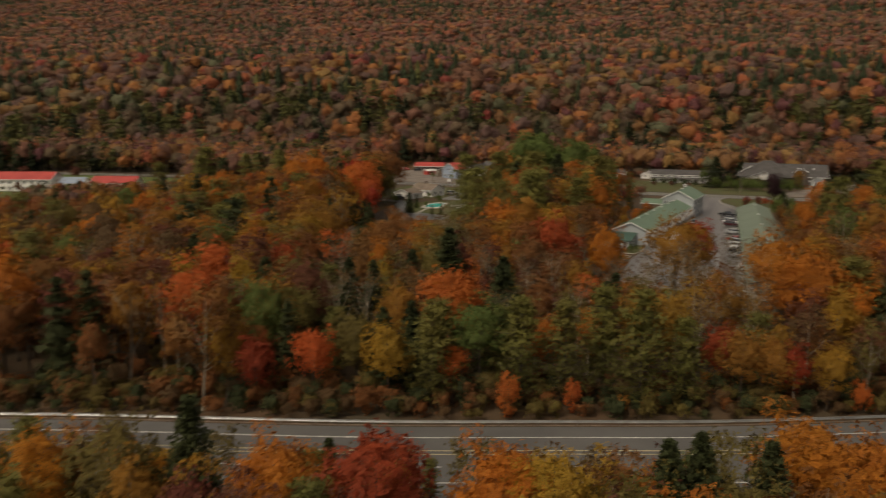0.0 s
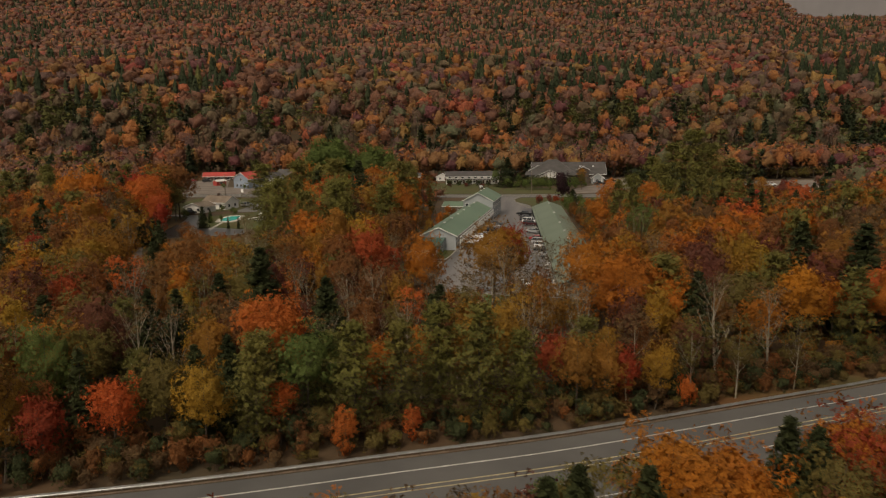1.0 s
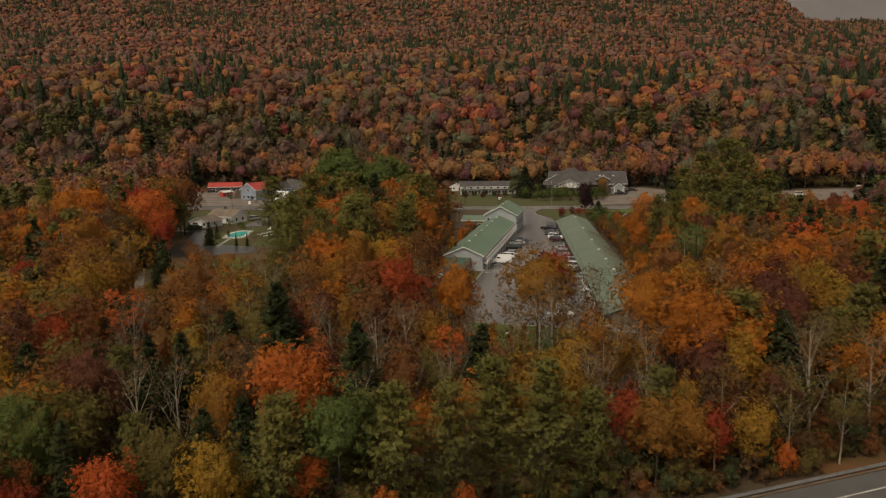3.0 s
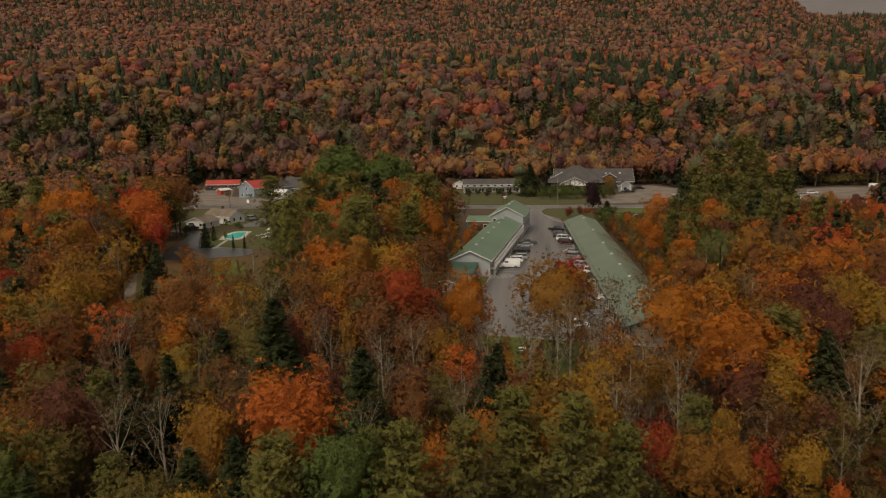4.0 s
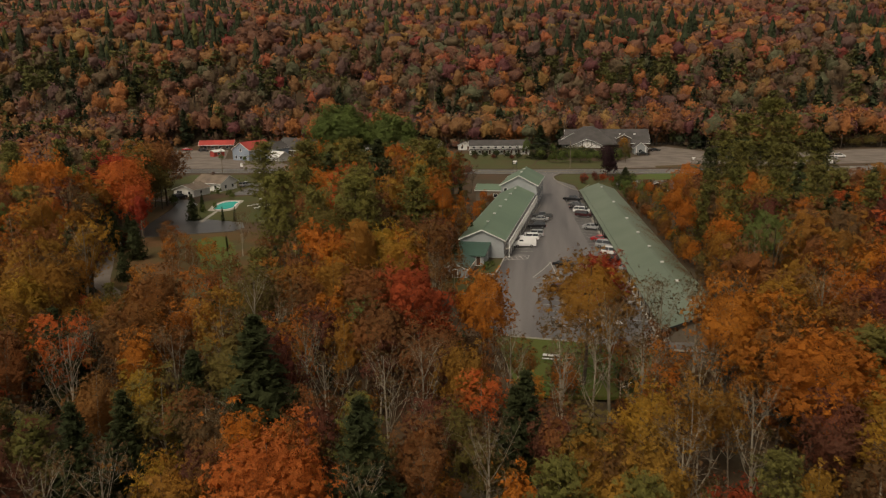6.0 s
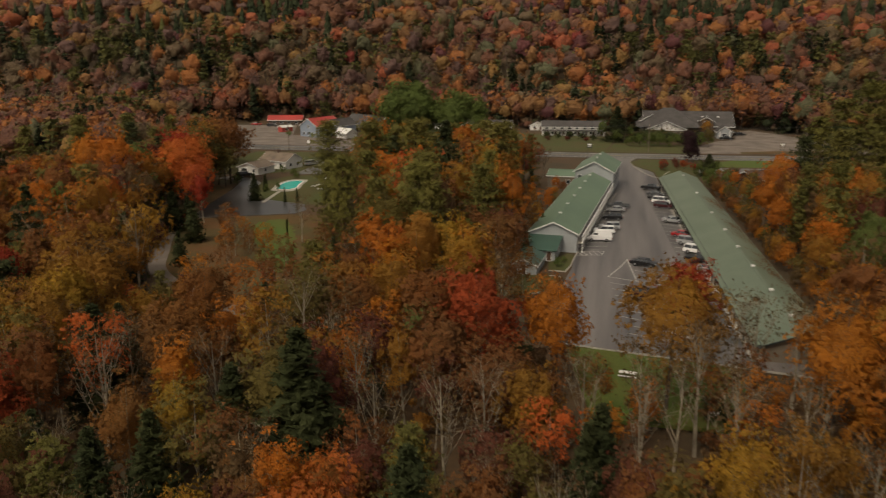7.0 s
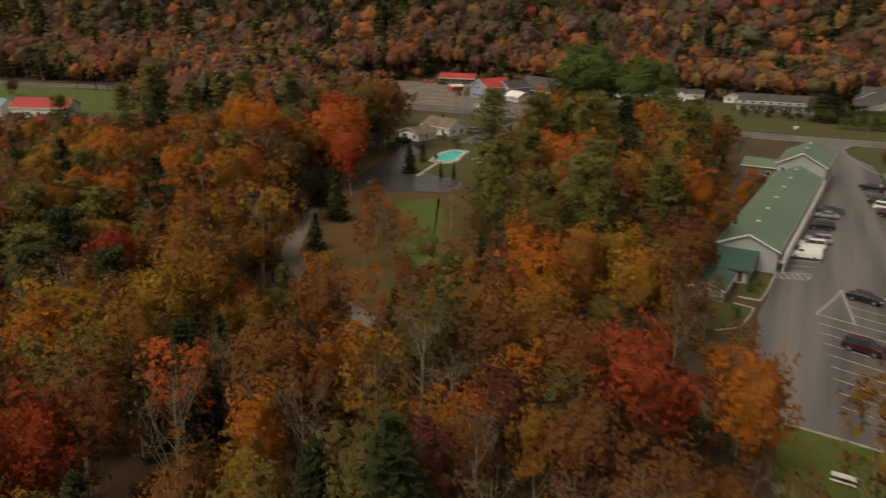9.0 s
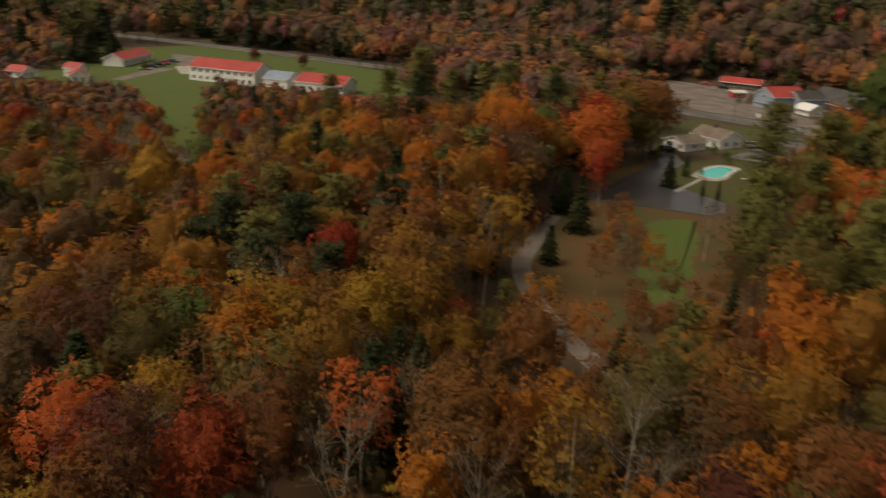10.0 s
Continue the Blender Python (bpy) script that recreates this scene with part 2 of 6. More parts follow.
def sheet(name, outline, z, mat, label, category, thick=0.06):
    """A flat piece of ground cover with a real edge."""
    bm = bmesh.new()
    prism(bm, outline, z - thick, z, "z")
    ob = part(name, bm, mat)
    return tagged(ob, label, category, kind="structure")


def ribbon(line, left, right, z, mat, name, parent=None):
    """A band that follows a line on the ground, from left to right metres off it."""
    bm = bmesh.new()
    line = [Vector(p).to_2d() for p in line]
    rows = []
    for i, p in enumerate(line):
        way = (line[min(i + 1, len(line) - 1)] - line[max(i - 1, 0)]).normalized()
        side = Vector((-way.y, way.x))
        l, r = p + side * left, p + side * right
        rows.append([bm.verts.new((*q, h)) for q, h in ((l, z), (r, z), (r, z - 0.08), (l, z - 0.08))])
    for a, b in zip(rows, rows[1:]):
        for k in range(4):
            bm.faces.new((a[k], a[(k + 1) % 4], b[(k + 1) % 4], b[k]))
    bm.faces.new(rows[0])
    bm.faces.new(rows[-1][::-1])
    return part(name, bm, mat, parent)


def smooth_line(points, step=4.0):
    """A Catmull-Rom line through plan points."""
    p = [Vector(q) for q in points]
    p = [2 * p[0] - p[1]] + p + [2 * p[-1] - p[-2]]
    out = []
    for a, b, c, d in zip(p, p[1:], p[2:], p[3:]):
        n = max(1, round((c - b).length / step))
        for k in range(n):
            s = k / n
            out.append(0.5 * (2 * b + (c - a) * s + (2 * a - 5 * b + 4 * c - d) * s * s + (3 * b - a - 3 * c + d) * s ** 3))
    return out + [p[-2]]


# ---- the lie of the land ----
def ease(a, b, v):
    s = np.clip((np.asarray(v, float) - a) / (b - a), 0, 1)
    return s * s * (3 - 2 * s)


HILL = ([308, 330, 380, 420, 545, 820, 1000, 1250, 1700, 2200, 2700, 3300, 6000], [0, 9, 26, 37, 63, 98, 120, 152, 225, 318, 420, 538, 600])


def land(x, y):
    """The height of the ground: a flat valley floor, a dip to the highway, a long wooded hillside to the north."""
    x, y = np.asarray(x, float), np.asarray(y, float)
    d = y - 0.25 * np.minimum(x, 0) - 0.1 * np.maximum(x, 0)
    hill = np.interp(d, *HILL)
    hill = hill - np.minimum(np.maximum(0, x - 0.257 * (y + 218)) * 0.85, 0.25 * hill) * ease(700, 1500, y)
    hill = hill * (1 - 0.8 * ease(3400, 4400, d))
    rough = 6 * np.sin(x / 170 + 1.3) * np.cos(y / 140) + 3 * np.sin(x / 61 + y / 83)
    return hill + rough * ease(340, 700, d) - 1.8 * ease(-50, -92, y)


def axis_steps(near, far, fine, grow):
    out, s = [0.0], fine
    while out[-1] < far:
        if out[-1] > near:
            s *= grow
        out.append(out[-1] + s)
    return out


def build_ground():
    right = axis_steps(120, 4600, 12, 1.12)
    xs = np.array([-v for v in right[:0:-1]] + right)
    up = axis_steps(300, 4800, 12, 1.06)
    down = axis_steps(260, 2500, 10, 1.25)
    ys = np.array([-v for v in down[:0:-1]] + up)
    gx, gy = np.meshgrid(xs, ys)
    co = np.stack([gx, gy, land(gx, gy)], -1).reshape(-1, 3)
    w = len(xs)
    quads = [(j * w + i, j * w + i + 1, (j + 1) * w + i + 1, (j + 1) * w + i) for j in range(len(ys) - 1) for i in range(w - 1)]
    me = bpy.data.meshes.new("ground")
    me.from_pydata(co.tolist(), [], quads)
    me.materials.append(FOREST_FLOOR)
    me.polygons.foreach_set("use_smooth", [True] * len(quads))
    tagged(new("ground", me), "brown forest floor covered with fallen leaves", "ground", kind="structure")


build_ground()

# ---- roads, lots and lawns ----
HIGHWAY_LINE = smooth_line([(-330, -262), (-190, -205), (-120, -176), (-69.5, -153.6), (-28, -138.7), (-3.4, -128.5), (17, -119.7), (43.2, -106), (65.2, -94.2), (110, -68), (190, -18), (330, 75)], 5)
HZ = -1.75
highway = tagged(ribbon(HIGHWAY_LINE, -1.3, -21.0, HZ, HIGHWAY, "highway"), "grey asphalt highway with worn white lines", "road", kind="structure")
for off, wide, mat in ((-4.6, 0.2, ROAD_PAINT), (-8.5, 0.18, YELLOW_PAINT), (-9.5, 0.18, YELLOW_PAINT), (-16.8, 0.2, ROAD_PAINT)):
    ribbon(HIGHWAY_LINE, off, off - wide, HZ + 0.012, mat, "road_line", highway)
for k in range(0, len(HIGHWAY_LINE) - 2, 2):
    ribbon(HIGHWAY_LINE[k:k + 2], -12.9, -13.08, HZ + 0.012, ROAD_PAINT, "lane_dash", highway)
verge = ribbon(HIGHWAY_LINE, 3.2, -1.25, HZ + 0.03, FOREST_FLOOR, "verge")
tagged(verge, "dark verge of fallen leaves beside the highway", "verge", kind="structure")

ROUTE_LINE = smooth_line([(-700, 20), (-480, 98), (-335, 139), (-230, 158), (-145, 164), (-40, 165), (9, 167), (60, 170), (130, 182), (220, 205), (420, 270)], 6)
route = tagged(ribbon(ROUTE_LINE, 7.0, -7.0, 0.05, ASPHALT, "village_road"), "grey two-lane village road with painted lines", "road", kind="structure")
for off, wide, mat in ((5.0, 0.2, ROAD_PAINT), (0.25, 0.15, YELLOW_PAINT), (-0.1, 0.15, YELLOW_PAINT), (-4.8, 0.2, ROAD_PAINT)):
    ribbon(ROUTE_LINE, off, off - wide, 0.062, mat, "road_line", route)

lot = sheet("motel_car_park", [(-11.4, -13), (-9.7, -46), (5, -48.5), (26, -52), (24.5, -30), (19.0, 0), (14.5, 40), (10.8, 103), (9.5, 125), (3.0, 140), (1.6, 149), (5, 162), (-7, 162), (-5.5, 140), (-3.2, 104), (-4.5, 82), (-10.4, 9), (-10.6, -4)], 0.04, LOT_ASPHALT, "worn grey asphalt car park of the motel", "car park")
sheet("parking_bays", [(5.4, 89.5), (10.6, 87.5), (19.4, -42), (14.0, -40)], 0.046, BAY_ASPHALT, "dark stained asphalt of the parking bays", "car park", 0.03)
sheet("parking_bays", [(-9.9, 12.4), (-4.4, 13.4), (0.9, 64), (-4.3, 64)], 0.046, BAY_ASPHALT, "dark stained asphalt of the parking bays", "car park", 0.03)
sheet("picnic_lawn", [(-9, -46.2), (6, -48.7), (16, -50.2), (14, -70), (-4, -70)], 0.03, LAWN, "green lawn at the end of the car park", "lawn", 0.5)
sheet("motel_lawn", [(2.2, 148.8), (3.4, 140.5), (10, 126), (11, 112), (24, 112), (26, 148), (20, 157), (6, 158)], 0.045, ROUGH_GRASS, "small green lawn at the motel entrance", "lawn")
sheet("roadside_lawn", [(30, 150), (34, 142), (100, 150), (100, 166), (40, 161)], 0.035, LAWN, "strip of green lawn beside the road", "lawn")
sheet("side_road", [(24, 126), (40, 128), (110, 136), (112, 148), (34, 140), (27, 146)], 0.03, ASPHALT, "narrow asphalt side road", "road")

def ragged(points, depth):
    """An outline that wanders in and out, as the edge of grass under fallen leaves does."""
    rng = np.random.default_rng(5)
    line = smooth_line(points + points[:1], 1.2)[:-1]
    return [(p[0] + rng.uniform(-depth, depth), p[1] + rng.uniform(-depth, depth)) for p in line]


sheet("house_lawn", [(-109, 23), (-86, 33.5), (-66, 38), (-57, 10), (-50, -34), (-66, -46), (-84, -34), (-96, -10), (-106, 8)], 0.03, LITTER_LAWN, "lawn strewn with orange leaves", "lawn")
sheet("green_lawn", ragged([(-91, 18), (-89, 25), (-86.5, 28.5), (-80, 20), (-75, 9), (-69, -6), (-66, -15), (-68, -19), (-73, -13), (-79, -2), (-85, 9)], 1.1), 0.036, LAWN, "patch of green lawn", "lawn", 0.02)
sheet("house_driveway", [(-111, 22), (-108, 25), (-86, 35.2), (-84.5, 40), (-88, 47.5), (-100, 51.5), (-104, 49), (-112, 63), (-115, 78), (-122, 86.5), (-132, 88), (-134, 84), (-123, 80), (-119, 66), (-112.5, 33)], 0.045, WET_ASPHALT, "dark wet asphalt driveway", "driveway")
sheet("pool_lawn", [(-110, 62), (-99.5, 47), (-80, 48), (-80, 92), (-100, 100), (-112, 92), (-116, 80)], 0.035, ROUGH_GRASS, "green lawn round the pool", "lawn")
sheet("house_verge", [(-150, 96), (-126, 92), (-118, 100), (-112, 104), (-112, 154), (-150, 150)], 0.03, ROUGH_GRASS, "rough grass beside the white house", "lawn")
sheet("house_parking", [(-112, 96), (-100, 101), (-84, 94), (-84, 150), (-112, 150)], 0.04, ASPHALT, "asphalt parking by the white house", "car park")
sheet("house_bank", [(-111.5, 21), (-113, 33), (-119.5, 66), (-123.5, 80), (-134, 83.5), (-150, 76), (-130, 60), (-122, 40), (-117, 22)], 0.035, LITTER_LAWN, "bank covered with rusty fallen leaves", "lawn")
sheet("farm_lot", [(-232, 171), (-160, 172), (-112, 173), (-112, 186), (-140, 205), (-160, 212), (-178, 262), (-214, 266), (-236, 220)], 0.045, GRAVEL, "grey gravel lot in front of the shop", "car park")
sheet("cabin_lawn", [(-108, 175), (-8, 175), (-4, 232), (-40, 238), (-104, 262)], 0.035, ROUGH_GRASS, "green lawn in front of the white cabins", "lawn")
sheet("lodge_lot", [(28, 179), (100, 190), (108, 204), (88, 226), (76, 252), (62, 276), (52, 262), (50, 232), (40, 222), (30, 200)], 0.045, GRAVEL, "pale gravel car park of the lodge", "car park")
sheet("lodge_lawn", [(-8, 175), (26, 178), (28, 204), (-4, 212)], 0.035, ROUGH_GRASS, "grass verge in front of the lodge", "lawn")
sheet("lodge_verge", [(46, 181), (90, 190.5), (92, 198), (60, 192.5), (46, 187)], 0.06, LITTER_LAWN, "brown grass verge of the lodge car park", "lawn")
sheet("boat_lot", [(104, 192), (210, 218), (215, 262), (160, 262), (112, 240)], 0.045, GRAVEL, "gravel yard with parked vehicles", "car park")
sheet("shop_lot", [(92, 138), (150, 152), (150, 174), (96, 164)], 0.047, ASPHALT, "asphalt yard across the road", "car park")
sheet("inn_lawn", [(-430, 30), (-366, 18), (-350, -20), (-316, -10), (-300, 9), (-237, -12), (-208, -27), (-198, -23), (-219, -11), (-254, 7), (-281, 36), (-262, 58), (-242, 66), (-244, 138), (-330, 132), (-430, 108)], 0.035, LAWN, "wide green lawn round the red-roofed inn", "lawn")
sheet("inn_lot", [(-400, 76), (-330, 44), (-322, 52), (-330, 84), (-345, 96)], 0.05, GRAVEL, "pale gravel lot between the inn buildings", "car park")
sheet("inn_drive", [(-321, 14), (-326, 12), (-352, 43), (-345, 49)], 0.055, GRAVEL, "pale gravel drive across the inn's lawn", "drive")
sheet("inn_terrace", [(-353, 53), (-329, 43), (-326, 48), (-350, 60)], 0.062, CONCRETE, "pale concrete walk to the inn", "path")
sheet("old_track", [(-206, -30), (-199, -27), (-186, -26), (-176, -34), (-168, -38), (-160, -50), (-164, -52), (-172, -44), (-186, -36), (-200, -34)], 0.04, GRAVEL, "grey gravel track among the trees", "track")
TRACK = smooth_line([(-110.5, 22), (-108, 12), (-105, 4), (-98.7, -8.5), (-92.8, -20), (-86.2, -27.4), (-80, -32.3), (-70, -39), (-58, -45)], 3)
tagged(ribbon(TRACK, 1.7, -1.7, 0.06, GRAVEL, "garden_track"), "pale curving gravel track", "track", kind="structure")


def far_ridge():
    """A mountain far behind the hillside, with haze painted into its pale grey."""
    bm = bmesh.new()
    tops, feet = [], []
    for k in range(41):
        x = 300 + k * 58
        z = 860 + 100 * math.sin(k * 0.21 + 0.6) + 25 * math.sin(k * 0.9) + 9 * math.sin(k * 2.3)
        y = 4060 - 0.0001 * (x - 900) ** 2
        feet.append(bm.verts.new((x, y, 0)))
        tops.append(bm.verts.new((x, y + 160, z)))
    for a, b, c, d in zip(feet, feet[1:], tops[1:], tops):
        bm.faces.new((a, b, c, d))
    haze = material("painted_haze_mountain", (0.20, 0.185, 0.19), 1.0, 0.1, 0.02, 0.003, second=(0.17, 0.16, 0.165))
    tagged(part("far_mountain", bm, haze), "distant mountain with haze painted into its pale colour", "mountain", kind="structure")


far_ridge()
sheet("motel_bed", [(-15.0, -6.5), (-11.7, -6.7), (-10.9, -2), (-10.45, 6), (-12.2, 8), (-15.5, 0)], 0.06, ROUGH_GRASS, "grass bed at the motel corner", "lawn")
sheet("shed_bed", [(-15.2, -9.9), (-12.3, -10.7), (-12.5, -14), (-13.5, -19.8), (-16.6, -22.3), (-22, -24), (-22, -10)], 0.06, ROUGH_GRASS, "grass bed strewn with leaves beside the shed", "lawn")
bank = ribbon([p for p in HIGHWAY_LINE if 36 < p.x < 125], 6.0, -0.9, HZ + 0.1, LITTER_LAWN, "roadside_bank")
tagged(bank, "brown grass bank beside the highway", "grass bank", kind="structure")

# ---- buildings ----
def opening(parent, side, at, z, wide, high, half_w, l0, l1, name="window", mat=GLASS, trim=TRIM):
    """A window or door with its frame, proud of the wall: side w, e (at: along y) or s, n (at: along x)."""
    f, d = 0.10, 0.07

    def place(u0, u1, z0, z1, near, far):
        if side == "e":
            return (half_w + near, half_w + far, u0, u1, z0, z1)
        if side == "w":
            return (-half_w - far, -half_w - near, u0, u1, z0, z1)
        if side == "s":
            return (u0, u1, l0 - far, l0 - near, z0, z1)
        return (u0, u1, l1 + near, l1 + far, z0, z1)

    a, b, z1 = at - wide / 2, at + wide / 2, z + high
    frame_ob = part(name + "_frame", boxes(place(a - f, a, z, z1, 0, d), place(b, b + f, z, z1, 0, d), place(a - f, b + f, z1, z1 + f, 0, d + 0.02), place(a - f, b + f, z - f, z, 0, d + 0.04)), trim, parent)
    part("pane" if name == "window" else "door_leaf", boxes(place(a, b, z, z1, 0.005, 0.035)), mat, frame_ob)
    return frame_ob


def gable_house(name, at, turn, wide, long, eave, rise, wall, roofing, label, category, over=0.5, thick=0.2, fascia=TRIM, group=""):
    """A house with a ridge along its own y: four walls, a roof with thickness, eaves boards. Its front end is at y = 0."""
    ob = thing(name, at, turn, label, category, group)
    h, t = wide / 2, thick
    for s in (-1, 1):
        part("side_wall", boxes(sorted_box(s * h, s * (h - t), 0, long, -0.5, eave)), wall, ob)
    for y in (0, long - t):
        bm = bmesh.new()
        prism(bm, [(-h + t, -0.5), (h - t, -0.5), (h - t, eave + rise * t / h - 0.02), (0, eave + rise - 0.02), (-h + t, eave + rise * t / h - 0.02)], y + 0.002, y + t, "y")
        part("gable_wall", bm, wall, ob)
    drop = rise / h * over
    for s in (-1, 1):
        bm = bmesh.new()
        prism(bm, [(0, eave + rise), (s * (h + over), eave - drop), (s * (h + over), eave - drop + 0.16), (0, eave + rise + 0.17)], -over, long + over, "y")
        part("roof_slope", bm, roofing, ob)
        part("eaves_board", boxes(sorted_box(s * (h + over + 0.005), s * (h + over + 0.05), -over, long + over, eave - drop - 0.12, eave - drop + 0.14)), fascia, ob)
    for y in (-over - 0.05, long + over):
        bm = bmesh.new()
        prism(bm, [(-h - over, eave - drop - 0.1), (0, eave + rise - 0.1), (h + over, eave - drop - 0.1), (h + over, eave - drop + 0.15), (0, eave + rise + 0.15), (-h - over, eave - drop + 0.15)], y, y + 0.05, "y")
        part("barge_board", bm, fascia, ob)
    part("ridge_cap", boxes((-0.22, 0.22, -over, long + over, eave + rise + 0.12, eave + rise + 0.2)), roofing, ob)
    return ob


def sorted_box(x0, x1, *rest):
    return (min(x0, x1), max(x0, x1), *rest)


def ridge_vent(parent, y, z):
    return part("roof_vent", boxes((-0.26, 0.26, y - 0.3, y + 0.3, z - 0.05, z + 0.28, 0.04), (-0.36, 0.36, y - 0.38, y + 0.38, z + 0.26, z + 0.36, 0.03)), TRIM, parent, "small white ridge vent")


# two-storey motel wing
M_AT, M_TURN = (-15.4, 9.2, 0), -4.6
motel = gable_house("motel_wing", M_AT, M_TURN, 10.2, 70, 4.25, 2.25, GREY_WALL, GREEN_ROOF, "long two-storey grey motel wing with green metal roof", "motel", over=0.45)
for y in (9, 20, 31, 42, 53, 64):
    ridge_vent(motel, y, 6.55)
part("soffit_strip", boxes((4.6, 5.5, 0.05, 69.9, 3.86, 3.92)), TRIM, motel)
part("gallery_floor", boxes((5.1, 6.3, 0.4, 69.5, 2.02, 2.16)), CONCRETE, motel, "concrete gallery floor of the upper storey")
part("gallery_edge", boxes((6.3, 6.36, 0.4, 69.5, 1.92, 2.2)), TRIM, motel, "white edge board of the gallery")
part("gallery_rail", boxes((6.22, 6.32, 0.4, 69.5, 3.0, 3.1), (6.24, 6.3, 0.4, 69.5, 2.26, 2.32)), TRIM, motel, "white gallery rail")
part("gallery_beam", boxes((6.16, 6.34, 0.2, 69.7, 3.62, 3.84)), TRIM, motel, "white beam over the gallery posts")
for k in range(19):
    y = 0.5 + k * 3.83
    part("gallery_post", boxes((6.17, 6.33, y - 0.08, y + 0.08, 0, 3.62)), TRIM, motel)
for k in range(180):
    y = 0.7 + k * 0.3825
    part("baluster", boxes((6.25, 6.29, y - 0.03, y + 0.03, 2.32, 3.0)), TRIM, motel)
for k in range(18):
    y = 2.4 + k * 3.83
    for z in (0.05, 2.2):
        opening(motel, "e", y - 0.75, z, 0.85, 1.75, 5.1, 0, 70, "door", BROWN_DOOR)
        opening(motel, "e", y + 0.75, z + 0.75, 1.2, 0.95, 5.1, 0, 70)
    if k % 2:
        opening(motel, "w", y, 1.0, 0.9, 0.9, 5.1, 0, 70)
        opening(motel, "w", y, 2.9, 0.9, 0.8, 5.1, 0, 70)


def beside(at, turn, x, y, z=0.0):
    """A place given in a building's own metres."""
    p = pose(*at, 0, 0, turn) @ Vector((x, y, z))
    return tuple(p)


office = gable_house("motel_office", beside(M_AT, M_TURN, 0.4, 70.2), M_TURN, 11.2, 22, 6.9, 2.9, GREY_WALL, GREEN_ROOF, "taller grey motel office block with green metal roof", "motel", over=0.5)
ridge_vent(office, 7, 9.9)
ridge_vent(office, 15, 9.9)
opening(office, "s", -4.2, 4.6, 0.9, 1.2, 5.6, 0, 22)
for y in (3, 8, 13, 18):
    for z in (0.8, 4.2):
        opening(office, "e", y, z, 1.3, 1.4, 5.6, 0, 22)
wing = gable_house("motel_side_wing", beside(M_AT, M_TURN, -5.3, 84), M_TURN + 90, 10, 9.5, 3.7, 1.2, TAN_WALL, GREEN_ROOF, "low tan side wing with green metal roof", "motel", over=0.4)
opening(wing, "w", 3, 1.4, 1.2, 1.1, 5.0, 0, 9.5)
opening(wing, "w", 6.8, 1.4, 1.2, 1.1, 5.0, 0, 9.5)

# lean-to and shed at the motel's end
leanto = thing("motel_lean_to", beside(M_AT, M_TURN, -1.7, 0), M_TURN, "lean-to with a dark green metal roof against the motel", "lean-to")
part("front_wall", boxes((-3.6, 3.4, -8.2, -8.0, -0.5, 2.3)), GREY_WALL, leanto)
for x in (-3.6, 3.2):
    bm = bmesh.new()
    prism(bm, [(-8.0, -0.5), (-0.05, -0.5), (-0.05, 3.45), (-8.0, 2.3)], x, x + 0.2, "x")
    part("side_wall", bm, GREY_WALL, leanto)
bm = bmesh.new()
prism(bm, [(-8.7, 2.22), (-0.02, 3.5), (-0.02, 3.64), (-8.7, 2.36)], -4.0, 3.8, "x")
part("roof_slope", bm, DARK_GREEN_ROOF, leanto, "dark green metal lean-to roof")
opening(leanto, "e", -3.0, 0.9, 0.9, 1.0, 3.4, -8.2, 0)
opening(leanto, "s", 2.2, 0.1, 0.9, 1.9, 3.4, -8.2, 0, "door", BROWN_DOOR)
shed = gable_house("motel_shed", beside(M_AT, M_TURN, -2.6, -19.5), M_TURN, 5.2, 9.0, 2.0, 1.0, GREY_WALL, DARK_GREEN_ROOF, "small grey shed with dark green roof", "shed", over=0.3)
opening(shed, "s", 0, 0.1, 0.9, 1.7, 2.6, 0, 9, "door", BROWN_DOOR)

# one-storey motel wing
R_AT, R_TURN = (23.91, -46.97, 0), 2.9
low = gable_house("motel_row", R_AT, R_TURN, 9.6, 147, 2.75, 1.75, TAN_WALL, GREY_GREEN_ROOF, "long one-storey motel row with green metal roof", "motel", over=0.6, fascia=DARK_TRIM)
for y in (7, 20, 34.5, 49, 64, 82, 108, 137.5):
    ridge_vent(low, y, 4.62)
bm = bmesh.new()
prism(bm, [(-6.3, 2.2), (-5.35, 2.50), (-5.35, 2.62), (-6.3, 2.34)], 0, 147, "y")
part("porch_roof", bm, GREY_GREEN_ROOF, low)
for k in range(39):
    y = 0.6 + k * 3.83
    part("porch_post", boxes((-6.26, -6.06, y - 0.12, y + 0.12, 0, 2.22)), DARK_TRIM, low)
part("porch_slab", boxes((-6.5, -4.8, 0, 147, -0.2, 0.12)), CONCRETE, low)
part("porch_beam", boxes((-6.25, -6.05, 0, 147, 2.0, 2.2)), DARK_TRIM, low)
for k in range(37):
    y = 3 + k * 3.85
    opening(low, "w", y - 0.8, 0.15, 0.85, 1.75, 4.8, 0, 147, "door", BROWN_DOOR)
    opening(low, "w", y + 0.7, 0.8, 1.3, 1.0, 4.8, 0, 147)
rng = np.random.default_rng(3)
leaf_y, leaf_x = rng.uniform(4, 110, 5200), rng.uniform(0.1, 1, 5200) ** 0.6 * 5.2
keep = np.sin(leaf_y / 5) + np.sin(leaf_y / 2.1 + leaf_x) + 0.5 * leaf_x > rng.uniform(0.6, 4.4, 5200)
leaf_at = np.stack([leaf_x, leaf_y, 4.68 - 0.3646 * leaf_x], 1)[keep]
spin = rng.uniform(0, 6.28, (len(leaf_at), 1)) + np.array([[0, 1.6, 3.1, 4.7]])
